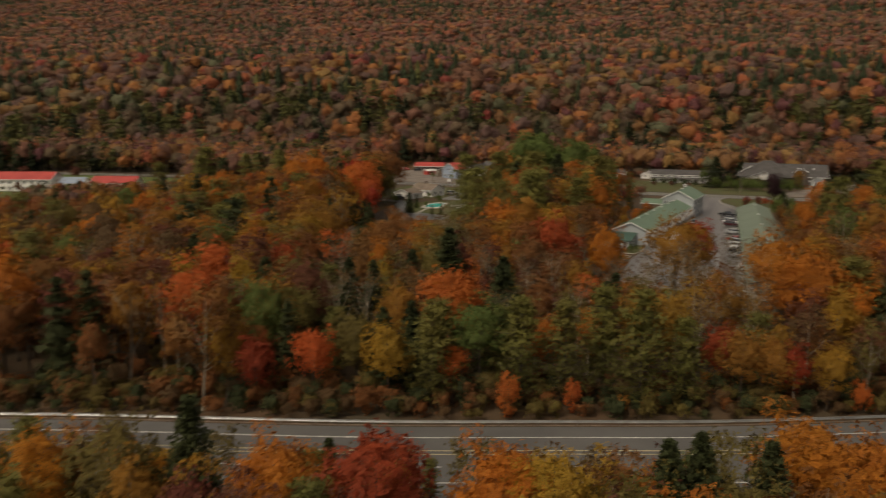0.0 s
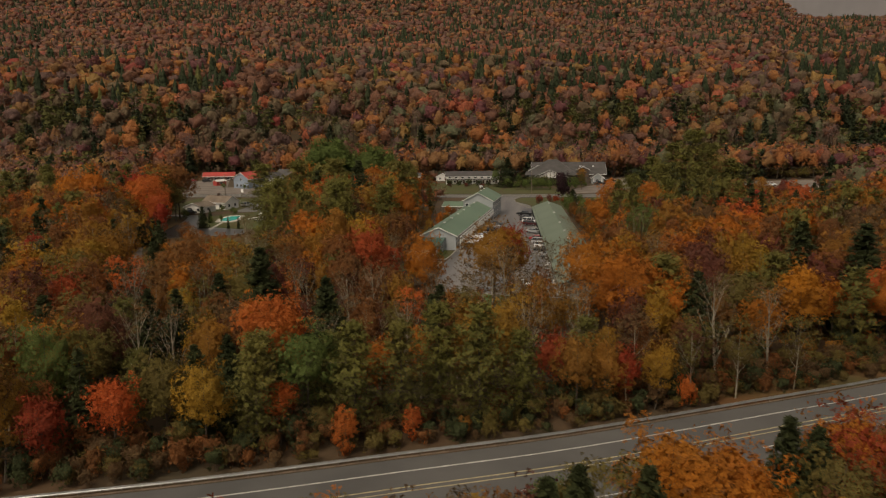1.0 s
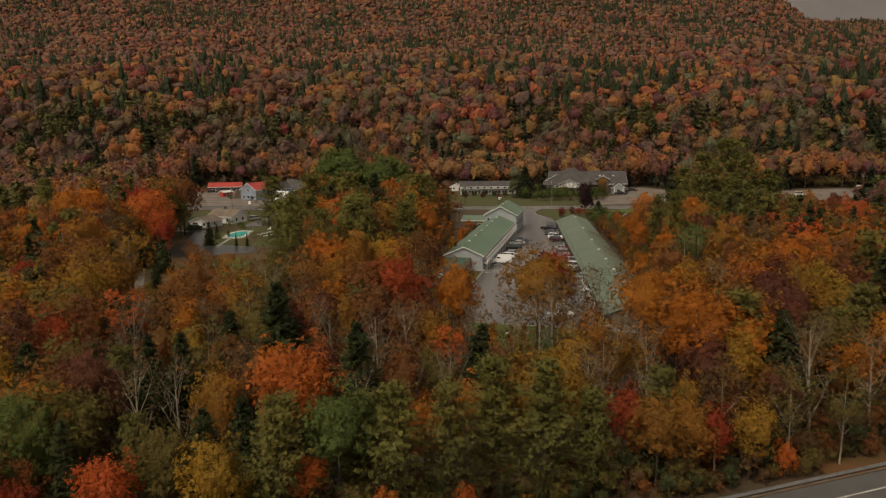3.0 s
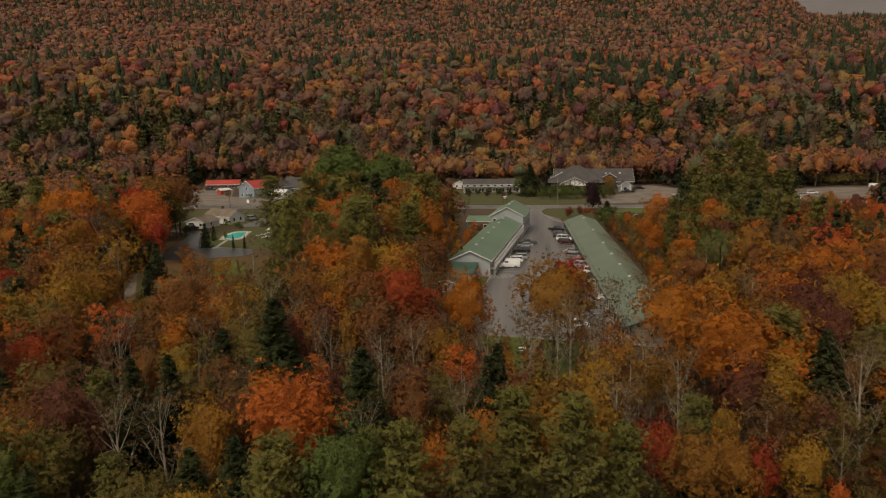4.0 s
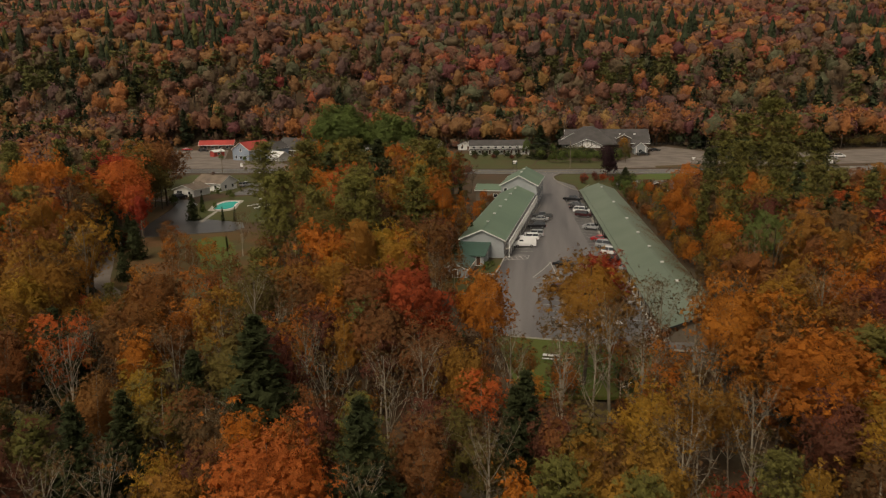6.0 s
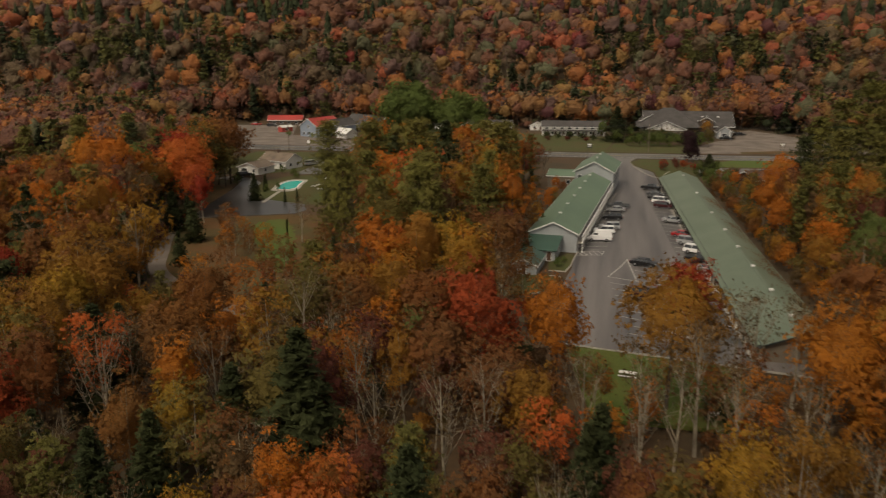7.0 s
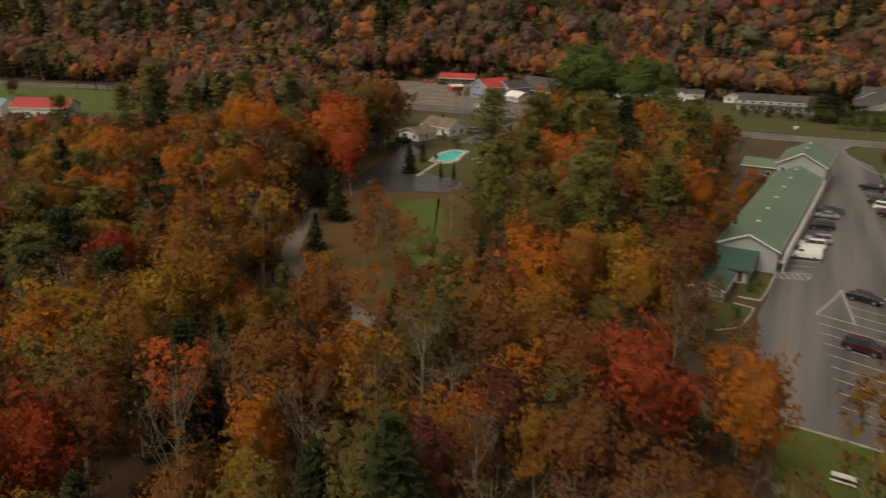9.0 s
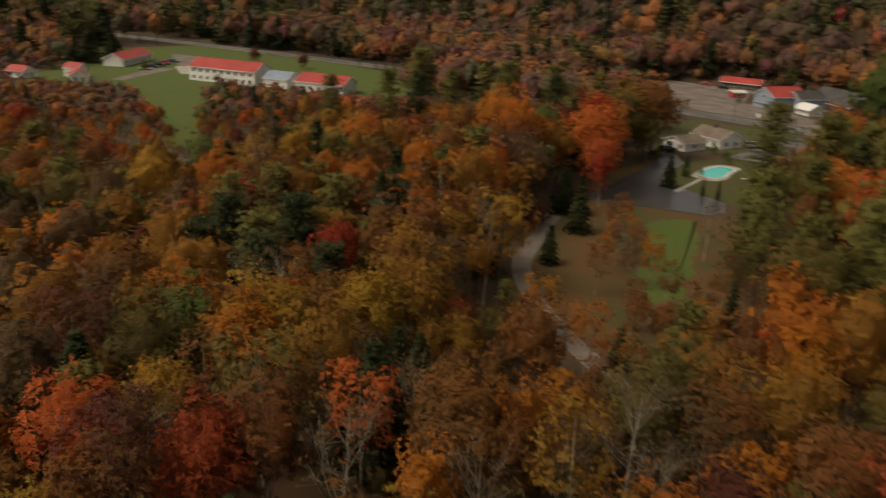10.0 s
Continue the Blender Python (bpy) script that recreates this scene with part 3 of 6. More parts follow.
corner = leaf_at[:, None] + 0.22 * np.stack([np.cos(spin), np.sin(spin), 0.03 - 0.3646 * np.cos(spin)], 2)
me = bpy.data.meshes.new("fallen_leaves")
me.from_pydata(corner.reshape(-1, 3).tolist(), [], [tuple(range(4 * i, 4 * i + 4)) for i in range(len(leaf_at))])
me.materials.append(LEAVES["rust"])
drift = new("fallen_leaves", me)
drift.parent = low
tagged(drift, "rusty fallen leaves on the roof", kind="stuff")

# lodge across the road
lodge = gable_house("lodge", (50, 256, 0), 90, 24, 41, 5.0, 5.8, DARK_WALL, SHINGLE, "large grey shingled lodge with several gables", "lodge", over=0.8)
bm = bmesh.new()
low_ring = [bm.verts.new(p) for p in ((-18.5, 45, 4.6), (-18.5, 15, 4.6), (12.5, 15, 4.9), (12.5, 45, 4.9))]
top_ring = [bm.verts.new(p) for p in ((-4.5, 32, 12.4), (-4.5, 27, 12.4), (0.5, 27, 12.4), (0.5, 32, 12.4))]
bm.faces.new(low_ring)
bm.faces.new(top_ring)
for k in range(4):
    bm.faces.new((low_ring[k], low_ring[(k + 1) % 4], top_ring[(k + 1) % 4], top_ring[k]))
part("hip_roof", bm, SHINGLE, lodge, "broad hipped shingle roof")
front = gable_house("lodge_gable_wing", (19.0, 234.5, 0), 0, 19, 12, 3.7, 3.9, DARK_WALL, SHINGLE, "timbered gable wing of the lodge", "lodge", over=1.0)
bm = bmesh.new()
prism(bm, [(-8.2, 3.75), (8.2, 3.75), (0, 7.1)], -0.03, -0.003, "y")
part("gable_panel", bm, WHITE_WALL, front, "white plaster gable panel")
for x in (-6.6, -4.4, -2.2, 0, 2.2, 4.4, 6.6):
    part("timber", boxes((x - 0.14, x + 0.14, -0.11, -0.032, 3.6, 7.1 - abs(x) * 0.41)), DARK_WALL, front)
part("timber_beam", boxes((-9.2, 9.2, -0.14, -0.01, 3.4, 3.7)), TRIM, front)
for s in (-1, 1):
    bm = bmesh.new()
    prism(bm, [(s * 1.0, 3.75), (s * 1.4, 3.75), (s * 4.2, 5.2), (s * 3.9, 5.3)], -0.13, -0.034, "y")
    part("timber_brace", bm, DARK_WALL, front)
for x in (-7, -3.4, 0, 3.4, 7):
    opening(front, "s", x, 1.0, 1.5, 1.6, 9.5, 0, 12)
dormer = gable_house("lodge_dormer", (37.5, 242.8, 0), 0, 6.5, 9, 7.4, 1.7, DARK_WALL, SHINGLE, "dormer with white bargeboards on the lodge roof", "dormer", over=0.5)
opening(dormer, "s", 0, 5.9, 2.2, 1.2, 3.2, 0, 9)
porch = gable_house("lodge_porch", (45.2, 234.5, 0), 0, 6.4, 11, 3.4, 2.4, GREY_WALL, SHINGLE, "entrance porch of the lodge with white pillars", "porch", over=0.6)
for x in (-2.2, 2.2):
    part("pillar", rod(bmesh.new(), (x, -0.9, -0.2), (x, -0.9, 3.6), 0.22), TRIM, porch)
opening(porch, "s", 0, 0.2, 1.8, 2.3, 3.2, 0, 11, "door", GLASS)
side = gable_house("lodge_back_wing", (12.5, 248, 0), 0, 11, 14, 6.6, 3.0, GREY_WALL, SHINGLE, "grey rear wing of the lodge", "lodge", over=0.6)
opening(side, "s", -2.5, 4.4, 1.4, 1.4, 5.5, 0, 14)
for y in (6, 11.5, 13.2):
    part("skylight", boxes((-6.0, -4.9, y, y + 1.0, 8.55, 9.05)), TRIM, lodge, "pale roof light")

# white roadside cabins and a long white motel behind the road
row = gable_house("roadside_motel", (-10, 240, 0), 96, 8, 30, 4.4, 2.4, WHITE_WALL, SHINGLE, "long white roadside motel with dark roof and pillared porch", "motel", over=0.5)
bm = bmesh.new()
prism(bm, [(-6.4, 2.45), (-4.4, 2.85), (-4.4, 2.98), (-6.4, 2.6)], 0, 30, "y")
part("porch_roof", bm, SHINGLE, row)
for k in range(9):
    part("porch_post", boxes((-6.3, -6.1, 0.3 + k * 3.65, 0.5 + k * 3.65, 0, 2.5)), TRIM, row)
    if k < 8:
        opening(row, "w", 1.6 + k * 3.65, 0.2, 0.9, 1.9, 4, 0, 30, "door", BROWN_DOOR)
        opening(row, "w", 3.0 + k * 3.65, 0.9, 1.0, 1.0, 4, 0, 30)
        opening(row, "w", 2.3 + k * 3.65, 3.2, 1.3, 0.9, 4, 0, 30)


def cabin(x, y, turn, wide, long, roofing=SHINGLE, label="small white cabin with dark shingled roof", eave=2.6, rise=1.8):
    ob = gable_house("cabin", (x, y, 0), turn, wide, long, eave, rise, WHITE_WALL, roofing, label, "cabin", over=0.4, group="white cabins")
    opening(ob, "s", -wide * 0.22, 0.9, 0.9, 1.1, wide / 2, 0, long)
    opening(ob, "s", wide * 0.2, 0.1, 0.9, 1.9, wide / 2, 0, long, "door", BROWN_DOOR)
    for q in (0.28, 0.7):
        opening(ob, "w", long * q, 0.9, 0.9, 1.1, wide / 2, 0, long)
        opening(ob, "e", long * q, 0.9, 0.9, 1.1, wide / 2, 0, long)
    return ob


cabin(-44, 256, 8, 7.5, 7)
cabin(-58, 262, 98, 7.5, 12)
cabin(-72, 264, 98, 7.5, 14)
cabin(-66, 248, 8, 4, 4)
cabin(-86, 246, 60, 7, 10)

# shop across the road, its sheds
shop = gable_house("gift_shop", (-149, 205, 0), -24, 11, 17, 5.4, 3.3, BLUE_WALL, RED_ROOF, "blue-grey gabled shop with red metal roof", "shop", over=0.5)
for x in (-3, 0, 3):
    opening(shop, "s", x, 0.9, 1.3, 1.3, 5.5, 0, 17)
opening(shop, "s", 0, 4.4, 1.2, 1.2, 5.5, 0, 17)
for y in (4, 9, 14):
    opening(shop, "e", y, 1.0, 1.2, 1.3, 5.5, 0, 17)
    opening(shop, "w", y, 1.0, 1.2, 1.3, 5.5, 0, 17)
back_shop = gable_house("shop_back_wing", (-140.5, 213, 0), -24, 8, 14, 4.8, 2.8, BLUE_WALL, SHINGLE, "blue-grey rear wing of the shop with dark roof", "shop", over=0.4)
opening(back_shop, "s", 0, 1.0, 1.2, 1.2, 4, 0, 14)
red_shed = gable_house("long_shed", (-175, 262, 0), 104, 8, 18, 3.0, 2.0, DARK_WALL, RED_ROOF, "long dark shed with red metal roof", "shed", over=0.7)
for y in (3, 7, 11, 15):
    opening(red_shed, "w", y, 0.8, 1.6, 1.4, 4, 0, 18)
hut = gable_house("snack_hut", (-171, 222, 0), -30, 3.4, 6.5, 2.5, 0.7, RED_ROOF, WHITE_WALL, "small red hut with pale roof", "hut", over=0.3)
opening(hut, "e", 3, 0.9, 1.8, 0.9, 1.7, 0, 6.5)
barn = gable_house("grey_barn", (-116, 226, 0), 62, 16, 24, 3.4, 5.0, DARK_WALL, SHINGLE, "broad barn with dark grey roof", "barn", over=0.5)
opening(barn, "w", 8, 0.2, 3, 2.6, 8, 0, 24, "door", BROWN_DOOR)
stand = gable_house("roadside_stand", (-127, 204, 0), 60, 6.5, 8, 2.6, 1.8, WHITE_WALL, WHITE_WALL, "small white stand with pale gable roof", "stand", over=0.8)
opening(stand, "w", 4, 0.8, 2.2, 1.2, 3.2, 0, 8)

# white house by the pool
house = gable_house("white_house", (-117, 110, 0), 73, 9, 12, 3.0, 2.3, WHITE_WALL, TAN_SHINGLE, "white clapboard house with tan shingle roof", "house", over=0.5)
for y in (2.5, 6.5, 10):
    opening(house, "w", y, 0.9, 1.1, 1.2, 4.5, 0, 12)
opening(house, "s", -2, 0.9, 1.1, 1.2, 4.5, 0, 12)
opening(house, "s", 2, 0.9, 1.1, 1.2, 4.5, 0, 12)
garage = gable_house("white_garage", (-127, 93.5, 0), -14, 8.5, 9, 2.5, 1.5, WHITE_WALL, TAN_SHINGLE, "low white garage wing with tan shingle roof", "garage", over=0.5)
opening(garage, "s", -1.8, 0.05, 2.4, 2.0, 4.25, 0, 9, "door", DARK_TRIM)
opening(garage, "s", 2.4, 0.9, 1.0, 1.0, 4.25, 0, 9)
opening(garage, "e", 4, 0.9, 1.0, 1.0, 4.25, 0, 9)
chimney = part("chimney", boxes((-0.4, 0.4, 6.5, 7.3, 4.6, 6.4)), BROWN_SHINGLE, house, "brick chimney")

# brown-roofed house behind the motel row
gable_house("brown_house", (37, 104, 0), -60, 9, 15, 2.6, 1.9, DARK_WALL, BROWN_SHINGLE, "low house with a reddish-brown roof among trees", "house", over=0.7)

# inn with red roofs
inn = gable_house("inn", (-288.5, 56.8, 0), 114.7, 13, 30, 5.6, 2.9, WHITE_WALL, RED_ROOF, "long white two-storey inn with red metal roof", "inn", over=0.5)
for k in range(9):
    for z in (0.9, 3.6):
        opening(inn, "w", 2 + k * 3.25, z, 1.2, 1.2, 6.5, 0, 30)
lobby = gable_house("inn_lobby", (-276.5, 63, 0), 114.7, 11, 10.5, 3.6, 2.4, WHITE_WALL, BLUE_WALL, "inn lobby with a blue-grey roof", "inn", over=0.4)
opening(lobby, "w", 5, 0.8, 2.4, 1.6, 5.5, 0, 10.5)
east = gable_house("inn_east_wing", (-255, 73.5, 0), 114.7, 12, 20, 3.8, 2.7, WHITE_WALL, RED_ROOF, "white inn wing with red metal roof", "inn", over=0.5)
for k in range(5):
    opening(east, "w", 2.5 + k * 3.8, 1.0, 1.3, 1.2, 6, 0, 20)
inn_row = gable_house("inn_row", (-362, 29, 0), 41, 9, 30, 3.2, 2.3, WHITE_WALL, RED_ROOF, "white motel row of the inn with red roof", "inn", over=0.6)
for k in range(7):
    opening(inn_row, "e", 2.5 + k * 4, 0.3, 1.0, 1.9, 4.5, 0, 30, "door", BROWN_DOOR)
cabin(-341, -13, 114, 6.5, 8, RED_ROOF, "small white cabin with red metal roof")
cabin(-322, -2, 70, 6.5, 8, RED_ROOF, "small white cabin with red metal roof")
cabin(-335, 5, 114, 5.5, 7, RED_ROOF, "small white cabin with red metal roof", 3.6, 1.8)
cabin(-356, -24, 114, 6.5, 8, RED_ROOF, "small white cabin with red metal roof")
cottage = gable_house("white_cottage", (-468, 46, 0), 114, 8, 11, 3.4, 2.4, WHITE_WALL, SHINGLE, "white cottage with dark roof among evergreens", "house", over=0.4)
opening(cottage, "w", 3, 1.0, 1.1, 1.2, 4, 0, 11)
opening(cottage, "w", 8, 1.0, 1.1, 1.2, 4, 0, 11)
kiosk = gable_house("orange_kiosk", (-347, 62, 0), 20, 3.5, 4, 2.2, 1.0, BROWN_DOOR, RED_ROOF, "small orange-brown kiosk on the inn's lot", "kiosk", over=0.3)

# ---- car park markings, kerbs, rails ----
def paint(a, b, wide=0.14, mat=ROAD_PAINT, z=0.052):
    """A painted line on the car park."""
    a, b = Vector(a), Vector(b)
    n = (b - a).normalized()
    s = Vector((-n.y, n.x)) * wide / 2
    bm = bmesh.new()
    prism(bm, [tuple(p) for p in (a - s, b - s, b + s, a + s)], z - 0.03, z, "z")
    return part("painted_line", bm, mat, lot)


ISLE = smooth_line([(0.3, 5.4), (-0.8, 0.2), (-3.3, -8.4)], 1.5)
for a, b in zip(ISLE, ISLE[1:]):
    paint(a, b, 0.2)
paint((0.3, 5.4), (2.1, -10.6), 0.2)
paint((-3.3, -8.4), (7.6, -12.2))
for k in range(2):
    paint((0.9 + 0.55 * k, -2.4 - 4.0 * k), (7.1 + 0.2 * k, -4.6 - 4.0 * k))
for k in range(8):
    paint((-2.8 + 0.42 * k, -12.2 - 3.87 * k), (7.4 + 0.42 * k if k < 1 else 3.9 + 0.42 * k, -16.0 - 3.87 * k if k < 1 else -14.7 - 3.87 * k))
for k in range(14):
    if k == 0:
        continue
    paint((-9.6 + 0.42 * k, 10.8 + 3.87 * k), (-4.2 + 0.42 * k, 12.2 + 3.87 * k))
for a, b in (((-10.3, 9.9), (-4.6, 11.5)), ((-10.3, 6.6), (-4.9, 8.0)), ((-4.6, 11.5), (-4.9, 8.0)), ((-10.3, 9.9), (-10.3, 6.6))):
    paint(a, b)
for k in range(5):
    paint((-10.1 + 1.1 * k, 9.9 + 0.3 * k), (-9.0 + 1.05 * k, 7.0 + 0.28 * k))
for k in range(33):
    paint((5.6 + 0.262 * k, 88 - 3.87 * k), (10.4 + 0.262 * k, 86.2 - 3.87 * k))


def kerb(points, name="kerb", wide=0.22, high=0.2, mat=CONCRETE, parent=None, label="pale concrete kerb", category="kerb"):
    bm = bmesh.new()
    line = [Vector(p) for p in points]
    for a, b in zip(line, line[1:]):
        n = (b - a).normalized()
        s = Vector((-n.y, n.x)) * wide / 2
        prism(bm, [tuple(p) for p in (a - s - n * 0.05, b - s + n * 0.05, b + s + n * 0.05, a + s - n * 0.05)], -0.1, high, "z")
    return tagged(part(name, bm, mat, parent), label, category, kind="structure")


kerb([(-2.6, 82), (-9.4, 14), (-10.4, 6.4), (-10.9, -2), (-11.6, -6.6), (-14.9, -6.4)])
kerb([(-15.2, -9.8), (-12.2, -10.6), (-12.4, -14), (-13.4, -19.9), (-16.5, -22.4)])
kerb([(-9.7, -46.1), (5, -48.6), (26, -52.1)])
kerb(smooth_line([(5.0, 161.5), (2.0, 153), (2.0, 146.9), (3.2, 137), (5.2, 128), (8.3, 117.6), (11.8, 111.8)], 3))
kerb([(11.8, 111.8), (13.0, 121), (15, 128)])


def guard_rail():
    """Steel highway rail on posts."""
    ob = thing("guard_rail", (0, 0, 0), 0, "weathered steel guard rail on posts along the highway", "guard rail")
    line = [p for p in HIGHWAY_LINE if -200 < p.x < 200]
    line = [p + Vector((0.48, -0.88)) * 0.95 for p in line]
    for a, b in zip(line, line[1:]):
        n = (b - a).normalized()
        for z0, z1, t, mat in ((0.40, 0.74, 0.09, STEEL), (-0.02, 0.08, 0.36, RUSTY_RAIL)):
            s = Vector((-n.y, n.x)) * t / 2
            if mat is STEEL:
                outline = [(-s * 1.6, 0.40), (-s * 1.6, 0.50), (-s * 0.2, 0.57), (-s * 1.6, 0.64), (-s * 1.6, 0.74), (s, 0.74), (s, 0.40)]
                bm = bmesh.new()
                rows = [[bm.verts.new((*(p + o), HZ + z)) for o, z in outline] for p in (a, b)]
                for k in range(7):
                    bm.faces.new((rows[0][k], rows[0][(k + 1) % 7], rows[1][(k + 1) % 7], rows[1][k]))
                part("rail_beam", bm, mat, ob)
            else:
                part("rail_footing", prism(bmesh.new(), [tuple(p) for p in (a - s, b - s, b + s, a + s)], HZ + z0, HZ + z1, "z"), mat, ob)
    post = None
    for k, (a, b) in enumerate(zip(line, line[1:])):
        for s in (0, 0.5):
            p = a.lerp(b, s)
            if post is None:
                post = part("rail_post", boxes((-0.06, 0.06, -0.02, 0.16, -0.6, 0.72)), WOOD, ob)
                post.location = (p.x, p.y + 0.06, HZ)
            else:
                o = new("rail_post", post.data)
                o.parent, o.location = ob, (p.x, p.y + 0.06, HZ)


guard_rail()


# ---- vehicles ----
CAR_PAINT = {}
for key, colour, metal in (("black", (0.012, 0.012, 0.014), 0.2), ("white", (0.72, 0.72, 0.72), 0.0), ("silver", (0.42, 0.43, 0.44), 0.5), ("maroon", (0.055, 0.010, 0.013), 0.3), ("red", (0.42, 0.015, 0.02), 0.2), ("grey", (0.10, 0.105, 0.11), 0.4), ("blue", (0.05, 0.09, 0.16), 0.3)):
    CAR_PAINT[key] = material("car_paint_" + key, colour, 0.28, 0.05, 2, 0.5, metal=metal)
STYLES = {  # length, width, body outline, cabin outline (bottom), cabin roof z and ends
    "sedan": (4.7, 1.8, [(-2.35, 0.35), (2.3, 0.35), (2.35, 0.62), (2.2, 0.78), (1.1, 0.92), (-1.6, 0.96), (-2.3, 0.9), (-2.35, 0.6)], (-1.75, 1.15, 0.93, 1.42, -0.95, 0.35)),
    "suv": (4.7, 1.9, [(-2.3, 0.4), (2.3, 0.4), (2.35, 0.7), (2.2, 1.0), (1.2, 1.08), (-2.25, 1.12), (-2.33, 0.7)], (-2.25, 1.25, 1.08, 1.72, -2.0, 0.45)),
    "van": (5.6, 2.05, [(-2.8, 0.4), (2.75, 0.4), (2.8, 0.9), (2.5, 1.2), (1.8, 1.35), (-2.8, 1.35)], (-2.8, 1.85, 1.33, 2.5, -2.75, 1.05)),
    "pickup": (5.6, 1.95, [(-2.8, 0.5), (2.75, 0.5), (2.8, 0.85), (2.7, 1.1), (1.5, 1.16), (-0.9, 1.16), (-0.92, 1.08), (-2.78, 1.08)], (-0.95, 1.4, 1.14, 1.82, -0.75, 0.6)),
}
SEED_CARS = {}


def vehicle(style, colour, x, y, turn, label="", z=0.05, group="cars on the car parks"):
    """A parked vehicle; its length lies along its own x."""
    key = style, colour
    name = {"sedan": "car", "suv": "sport_utility_car", "van": "delivery_van", "pickup": "pickup_truck"}[style]
    label = label or {"sedan": "parked {} saloon car", "suv": "parked {} sport utility car", "van": "parked {} high-roofed delivery van", "pickup": "parked {} pickup truck with open bed"}[style].format(colour)
    m = pose(x, y, z, 0, 0, turn) @ Matrix.Scale(1.0 if style == "van" else 1.08, 4)
    if key in SEED_CARS:
        return copy_thing(SEED_CARS[key], m)
    ob = thing(name, (x, y, z), turn, label, "van" if style == "van" else "car", group)
    ob.matrix_world = m
    long, wide, body, (c0, c1, zb, zt, t0, t1) = STYLES[style]
    h, paint_mat = wide / 2, CAR_PAINT[colour]
    bm = bmesh.new()
    prism(bm, body, -h, h, "y")
    bmesh.ops.bevel(bm, geom=bm.edges[:], offset=0.06, segments=1, affect="EDGES")
    part("body", bm, paint_mat, ob)
    bm = bmesh.new()
    lower = [bm.verts.new((px, py, zb)) for px, py in ((c0, -h + 0.06), (c1, -h + 0.06), (c1, h - 0.06), (c0, h - 0.06))]
    upper = [bm.verts.new((px, py, zt - 0.05)) for px, py in ((t0, -h + 0.26), (t1, -h + 0.26), (t1, h - 0.26), (t0, h - 0.26))]
    bm.faces.new(lower[::-1])
    bm.faces.new(upper)
    for k in range(4):
        bm.faces.new((lower[k], lower[(k + 1) % 4], upper[(k + 1) % 4], upper[k]))
    part("cabin", bm, paint_mat if style == "van" else GLASS, ob)
    if style == "van":
        part("windscreen", prism(bmesh.new(), [(1.74, 1.46), (1.86, 1.46), (1.24, 2.32), (1.12, 2.32)], -0.74, 0.74, "y"), GLASS, ob)
        for s in (-1, 1):
            part("side_window", boxes(sorted_box(0.35, 1.35, min(s * (h - 0.19), s * (h - 0.10)), max(s * (h - 0.19), s * (h - 0.10)), 1.55, 1.95)), GLASS, ob)
    part("roof_panel", boxes((t0 - 0.03, t1 + 0.03, -h + 0.25, h - 0.25, zt - 0.06, zt, 0.02)), paint_mat, ob)
    if style in ("suv", "sedan"):
        for px in (t0 * 0.55 + c0 * 0.45, (t0 + t1) / 2, (t1 + c1) / 2):
            for s in (-1, 1):
                bm = bmesh.new()
                rod(bm, (px, s * (h - 0.05), zb), (px * 0.96, s * (h - 0.24), zt - 0.04), 0.05, 0.05, 4)
                part("pillar", bm, paint_mat, ob)
    if style == "pickup":
        part("bed_floor", boxes((-2.7, -1.0, -h + 0.15, h - 0.15, 1.085, 1.1)), DARK_TRIM, ob, "dark open load bed")
    r = 0.34 if style == "sedan" else 0.38
    for px in (-long * 0.29, long * 0.31):
        for s in (-1, 1):
            wheel = part("tyre", rod(bmesh.new(), (px, s * (h - 0.24), r), (px, s * (h + 0.01), r), r, r, 14), TYRE, ob)
            part("rim", rod(bmesh.new(), (px, s * (h + 0.011), r), (px, s * (h + 0.03), r), r * 0.6, r * 0.55, 10), RIM, wheel)
    for s in (-1, 1):
        part("headlight", boxes(sorted_box(long / 2 - 0.1, long / 2 + 0.01, min(s * h * 0.55, s * h * 0.92), max(s * h * 0.55, s * h * 0.92), 0.62, 0.76)), LAMP_CLEAR, ob)
        part("tail_light", boxes(sorted_box(-long / 2 - 0.01, -long / 2 + 0.08, min(s * h * 0.6, s * h * 0.95), max(s * h * 0.6, s * h * 0.95), 0.68, 0.86)), LAMP_RED, ob)
    SEED_CARS[key] = ob
    return ob


